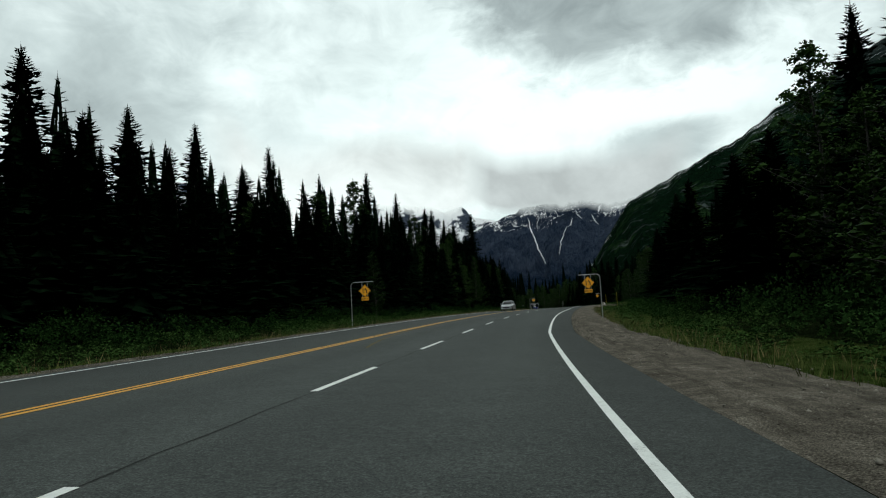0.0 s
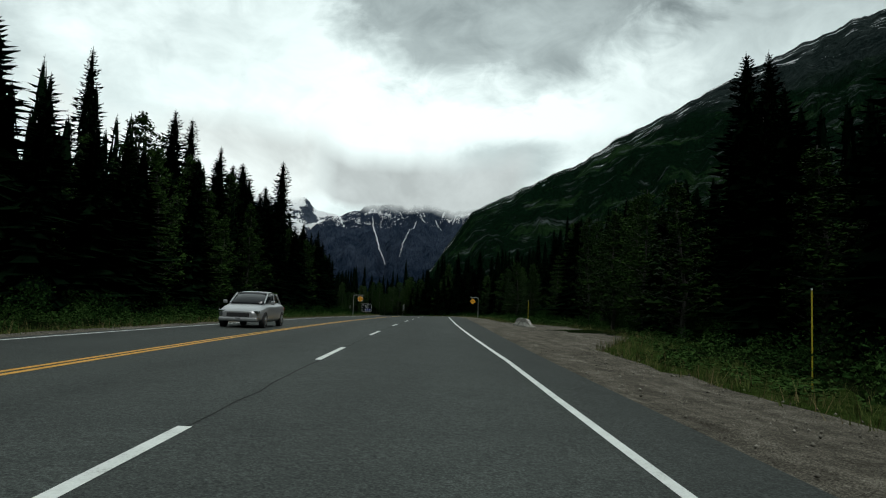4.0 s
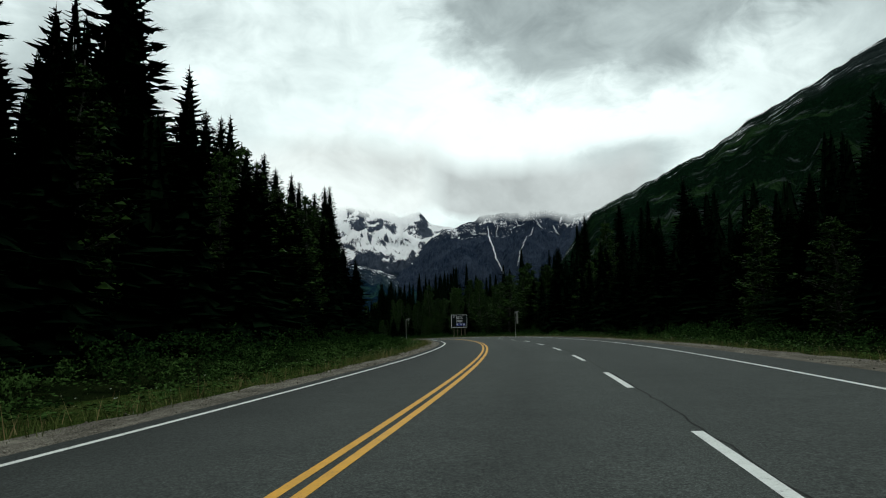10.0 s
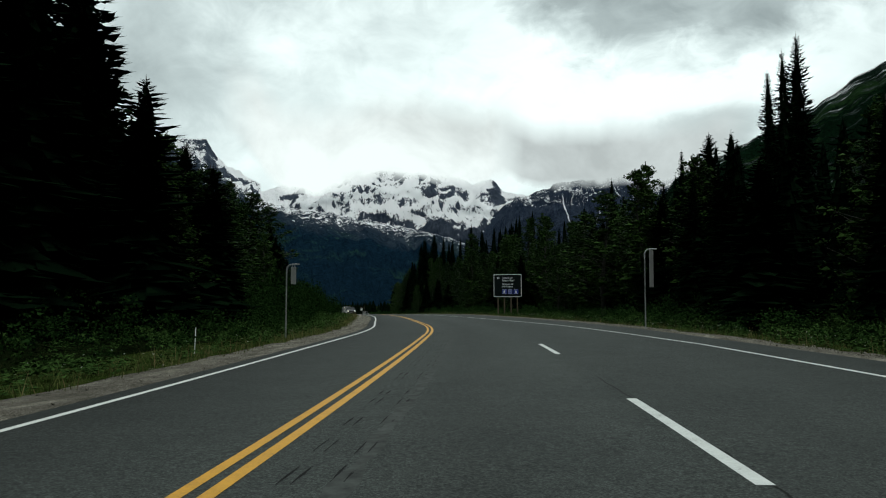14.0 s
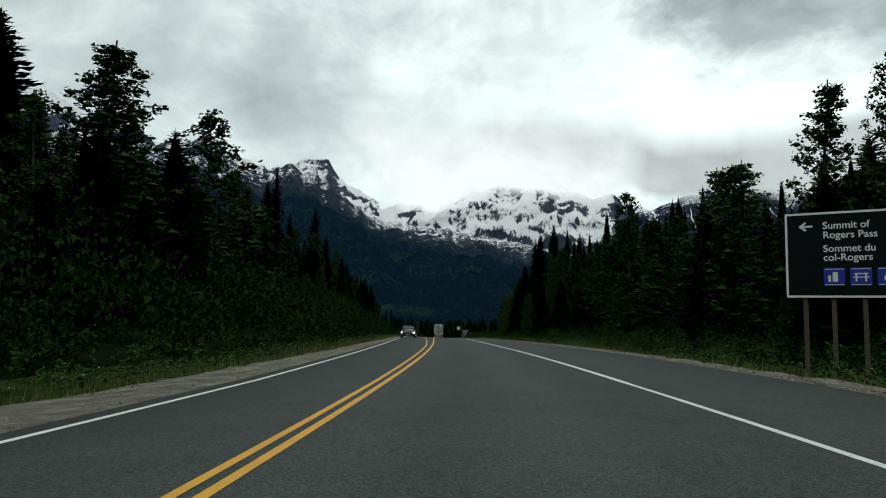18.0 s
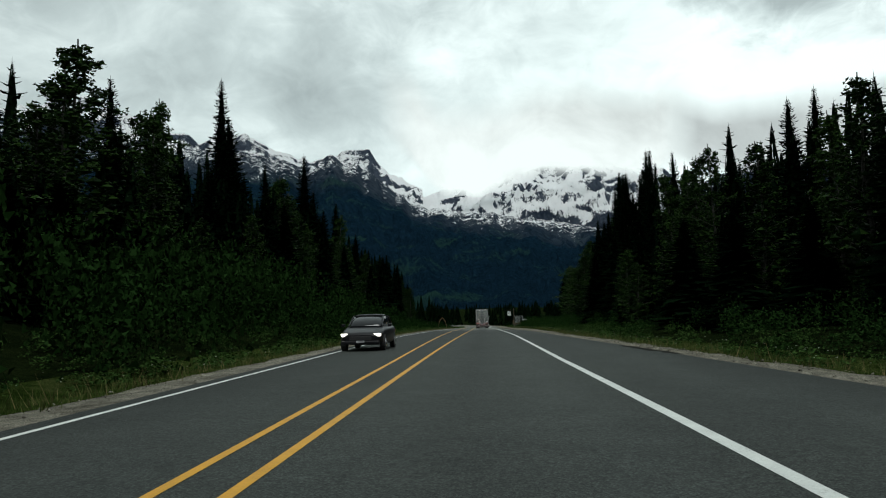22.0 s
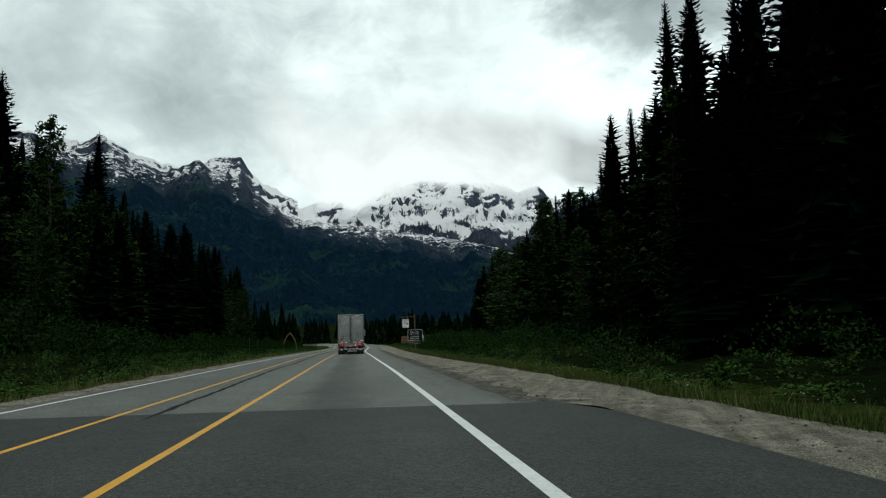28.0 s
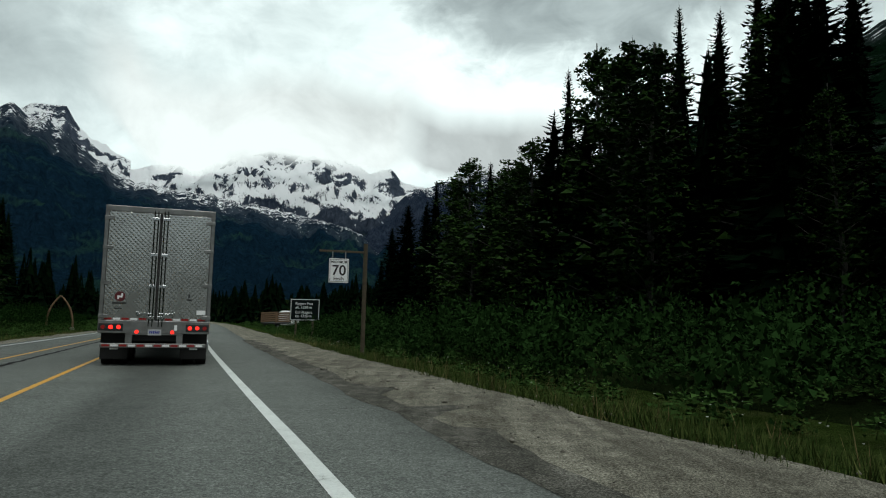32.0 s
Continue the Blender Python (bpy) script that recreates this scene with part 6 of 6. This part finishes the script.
warning_sign(166.0, 10.15, 0.72, -0.4, 2.15, 2.68, False, half=0.40)
warning_sign(163.5, -4.25, -0.86, 0.42, 2.15, 2.62, False, True, half=0.40)


def edge_on_sign(s, lat, arm, high, tall, wide, drop, turn, label):
    """A sign for the other side of the road, seen from behind and nearly edge-on."""
    t = thing("road_sign", label, "road sign", on_verge(s, lat))
    bent_post(t, 0, arm, high, M_GALV)
    pl = part("sign_plate", box(-wide / 2, wide / 2, -0.006, 0.006, -tall / 2, tall / 2, 0.004), M_ALU, t, "bare aluminium back")
    pl.matrix_basis = pose(arm * 0.55, 0.06, high - drop - tall / 2, 0, 0, turn)
    for dx in (-0.1, 0.1):
        part("hanger", box(arm * 0.55 + dx * 0.5 - 0.015, arm * 0.55 + dx * 0.5 + 0.015, 0.05, 0.08, high - drop - 0.1, high), M_GALV, t)


edge_on_sign(280.5, -6.2, 0.55, 3.3, 0.75, 0.75, 0.12, 86, "steel post carrying a sign seen edge-on")
edge_on_sign(282.0, 9.9, 0.55, 3.7, 1.7, 0.9, 0.05, 62, "steel post with a tall sign seen edge-on")


def summit_sign():
    t = thing("guide_sign", "large dark guide sign with blue pictograms on timber posts", "road sign")
    g = ground_at(338, 14.0)
    t.matrix_basis = pose(5.62, 339.58, g[2] - 0.05, 0, 0, -13.9)
    top = 5.2 - float(g[2]) + 0.05
    w, h = 1.9, 2.95
    z0 = top - h
    bd = part("sign_board", box(-w, w, 0, 0.03, z0, top, 0.012), M_SIGN_GREEN, t)
    for x0, x1, za, zb in ((-w + 0.04, w - 0.04, top - 0.10, top - 0.03), (-w + 0.04, w - 0.04, z0 + 0.03, z0 + 0.10), (-w + 0.03, -w + 0.10, z0 + 0.10, top - 0.09), (w - 0.10, w - 0.03, z0 + 0.10, top - 0.09)):
        part("border", box(x0, x1, -0.005, -0.001, za, zb), M_SIGN_GREY, bd)
    for k, (text, z) in enumerate((("Summit of", top - 0.60), ("Rogers Pass", top - 0.92), ("Sommet du", top - 1.38), ("col-Rogers", top - 1.68))):
        lettering(text, 0.33, M_SIGN_GREY, bd, pose(-0.72, -0.005, z))
    arrow = bmesh.new()
    for q in ([(-1.45, 0.0), (-1.25, 0.16), (-1.20, 0.11), (-1.34, 0.0)], [(-1.45, 0.0), (-1.34, 0.0), (-1.20, -0.11), (-1.25, -0.16)], [(-1.38, 0.03), (-1.02, 0.03), (-1.02, -0.03), (-1.38, -0.03)]):
        arrow.faces.new([arrow.verts.new((x, -0.006, top - 0.50 + z)) for x, z in q])
    part("arrow", arrow, M_SIGN_GREY, bd)
    for k, x in enumerate((-0.72, 0.05, 0.82)):
        pic = part("pictogram", box(x, x + 0.62, -0.008, -0.002, z0 + 0.42, z0 + 1.02, 0.004), M_SIGN_BLUE, bd)
        cx, cz = x + 0.31, z0 + 0.72
        part("picto_edge", box(x + 0.03, x + 0.59, -0.0115, -0.0085, z0 + 0.97, z0 + 0.99), M_SIGN_GREY, pic)
        part("picto_edge", box(x + 0.03, x + 0.59, -0.0115, -0.0085, z0 + 0.45, z0 + 0.47), M_SIGN_GREY, pic)
        if k == 1:
            part("picto_shape", box(cx - 0.2, cx + 0.2, -0.0115, -0.0085, cz + 0.08, cz + 0.12), M_SIGN_GREY, pic)
            part("picto_shape", box(cx - 0.24, cx + 0.24, -0.0115, -0.0085, cz - 0.03, cz + 0.0), M_SIGN_GREY, pic)
            part("picto_shape", box(cx - 0.16, cx - 0.11, -0.0115, -0.0085, cz - 0.16, cz + 0.08), M_SIGN_GREY, pic)
            part("picto_shape", box(cx + 0.11, cx + 0.16, -0.0115, -0.0085, cz - 0.16, cz + 0.08), M_SIGN_GREY, pic)
        elif k == 0:
            part("picto_shape", box(cx - 0.05, cx + 0.1, -0.0115, -0.0085, cz - 0.16, cz + 0.16), M_SIGN_GREY, pic)
            part("picto_shape", box(cx - 0.18, cx - 0.10, -0.0115, -0.0085, cz - 0.16, cz + 0.05), M_SIGN_GREY, pic)
        else:
            part("picto_shape", rod((cx, -0.0115, cz - 0.05), (cx, -0.0085, cz - 0.05), 0.13, 18), M_SIGN_GREY, pic)
            part("picto_shape", box(cx - 0.03, cx + 0.03, -0.0125, -0.0085, cz, cz + 0.18), M_SIGN_GREY, pic)
    for x in (-1.3, -0.45, 0.45, 1.3):
        part("timber_post", box(x - 0.07, x + 0.07, 0.031, 0.17, -0.3, top - 0.1, 0.01), M_TIMBER, t)


summit_sign()


def speed_sign():
    t = thing("speed_sign", "white maximum 70 speed sign hung from a dark timber post", "road sign", on_verge(529.0, 7.9))
    part("timber_post", rod((1.05, 0.1, -0.3), (1.05, 0.1, 4.3), 0.085, 12), M_TIMBER, t)
    part("timber_arm", box(-0.75, 1.1, 0.06, 0.14, 3.92, 4.0, 0.012), M_TIMBER, t)
    pl = part("sign_plate", box(-0.38, 0.38, -0.006, 0.006, 2.75, 3.68, 0.004), M_SIGN_WHITE, t)
    for x0, x1, a, b in ((-0.35, 0.35, 3.63, 3.645), (-0.35, 0.35, 2.785, 2.80), (-0.35, -0.335, 2.80, 3.63), (0.335, 0.35, 2.80, 3.63)):
        part("border", box(x0, x1, -0.0095, -0.0065, a, b), M_SIGN_BLACK, pl)
    lettering("MAXIMUM", 0.135, M_SIGN_BLACK, pl, pose(0, -0.008, 3.50), "CENTER")
    lettering("70", 0.56, M_SIGN_BLACK, pl, pose(0, -0.008, 3.04), "CENTER")
    lettering("km/h", 0.20, M_SIGN_BLACK, pl, pose(0, -0.008, 2.84), "CENTER")
    for x in (-0.25, 0.25):
        part("hanger", box(x - 0.015, x + 0.015, 0.01, 0.04, 3.6, 3.95), M_GALV, t)


speed_sign()


def altitude_sign():
    t = thing("altitude_sign", "dark green pass altitude sign with a white border on a post", "road sign", on_verge(561.0, 11.0, 4))
    pl = part("sign_board", box(-1.22, 1.22, -0.01, 0.02, 1.55, 3.35, 0.01), M_SIGN_GREEN, t)
    for x0, x1, a, b in ((-1.18, 1.18, 3.26, 3.31), (-1.18, 1.18, 1.59, 1.64), (-1.18, -1.13, 1.64, 3.26), (1.13, 1.18, 1.64, 3.26)):
        part("border", box(x0, x1, -0.016, -0.011, a, b), M_SIGN_GREY, pl)
    for text, z in (("Rogers Pass", 2.85), ("alt. 1330 m", 2.54), ("Col-Rogers", 2.14), ("alt. 1330 m", 1.83)):
        lettering(text, 0.30, M_SIGN_GREY, pl, pose(-0.8, -0.013, z))
    for x in (-0.7, 0.7):
        part("timber_post", box(x - 0.07, x + 0.07, 0.021, 0.15, -0.3, 3.2, 0.01), M_TIMBER, t)


altitude_sign()


# ---- barrier, markers, things by the pull-out and the summit ----
def barrier(s, lat, length, turn, taper_a, taper_b, label):
    t = thing("concrete_barrier", label, "barrier", on_verge(s, lat, turn), "concrete barriers")
    t.location.z = float(at_road(s, lat)[2]) + 0.0
    rings = []
    stations = [0.0, 0.35, 0.7, 1.1, length - 1.1, length - 0.7, length - 0.35, length]
    for y in stations:
        f = 1.0
        if taper_a:
            f = min(f, 0.12 + y / 1.5)
        if taper_b:
            f = min(f, 0.12 + (length - y) / 1.5)
        f = min(1.0, f)
        h = 0.56 * f
        rings.append([(-0.30, y, -0.08), (0.30, y, -0.08), (0.28, y, 0.10 * f + 0.02), (0.12, y, 0.3 * f + 0.02), (0.09, y, h), (-0.09, y, h), (-0.12, y, 0.3 * f + 0.02), (-0.28, y, 0.10 * f + 0.02)])
    bm = shell(rings)
    for f in bm.faces:
        f.smooth = False
    bmesh.ops.bevel(bm, geom=list(bm.edges), offset=0.012, segments=1, affect="EDGES")
    part("barrier_block", bm, M_CONCRETE, t)
    for y in (length * 0.3, length * 0.7):
        part("lifting_slot", box(-0.305, -0.262, y - 0.12, y + 0.12, -0.06, 0.05), M_FRAME, t)


barrier(122.2, 11.75, 3.0, 2, False, True, "weathered concrete barrier with a tapered end on gravel")
barrier(119.3, 12.1, 2.9, 6, True, False, "stained tapered concrete barrier block on gravel")


def marker(s, lat, high, mat, label):
    t = thing("snow_marker", label, "marker post", on_verge(s, lat))
    part("pole", rod((0, 0, -0.2), (0.03, 0, high), 0.015, 8), mat, t)
    part("cap", rod((0.03, 0, high - 0.01), (0.03, 0, high + 0.03), 0.017, 8), M_SIGN_GREY, t)


marker(123.0, 12.25, 1.85, M_DELIN, "slim yellow snow marker pole behind the barrier")
marker(88.0, 13.5, 2.2, M_DELIN, "slim pale snow marker pole on the verge")
marker(544.0, -11.9, 2.2, M_TIMBER, "dark slender marker pole in the scrub")
marker(545.5, -11.1, 2.2, M_TIMBER, "dark slender marker pole in the scrub")
marker(272.0, -7.0, 0.9, M_SIGN_GREY, "short pale marker post in the grass")


def arch():
    g = (-104.4, 564.8)
    t = thing("timber_arch", "tall pointed arch of peeled logs by the summit lay-by", "monument", pose(g[0], g[1], float(ground_at(585, -12)[2]) - 0.1, 0, 0, 21))
    for side in (-1, 1):
        pts = []
        for k in range(11):
            f = k / 10
            pts.append((side * 1.25 * (1 - f ** 2.4), 0, 3.5 * f ** 0.85))
        part("arch_leg", tubes([(a, b, 0.10, 0.10) for a, b in zip(pts, pts[1:])], 8), M_LOG, t)
        part("arch_foot", box(side * 1.0, side * 1.5, -0.25, 0.25, -0.3, 0.12, 0.03), M_CONCRETE, t)


arch()


def log_truck():
    t = thing("parked_truck", "white truck with a rust-red stake body parked at the lay-by", "truck", on_verge(604.0, 13.2, -35))
    cab = part("cab", car_body([(1.4, 1.0, 0.6, 2.5), (1.9, 1.05, 0.5, 2.6), (2.7, 1.05, 0.5, 2.5), (3.2, 1.0, 0.5, 1.6), (4.0, 0.9, 0.5, 1.4)], 6.0, 20), M_SIGN_WHITE, t)
    part("windscreen", box(-0.8, 0.8, 2.85, 2.95, 1.6, 2.3, 0.02), M_GLASS, cab)
    part("bed", box(-1.1, 1.1, -3.4, 1.2, 0.85, 1.05, 0.02), M_FRAME, t)
    for side in (-1, 1):
        for k in range(5):
            z = 1.1 + k * 0.28
            part("side_board", box(side * 1.06, side * 1.1, -3.4, 1.2, z, z + 0.22, 0.01), M_LOG, t)
        for y in (-2.4, 2.9):
            wheel(t, side * 0.9, y, 0.45, 0.25)


log_truck()
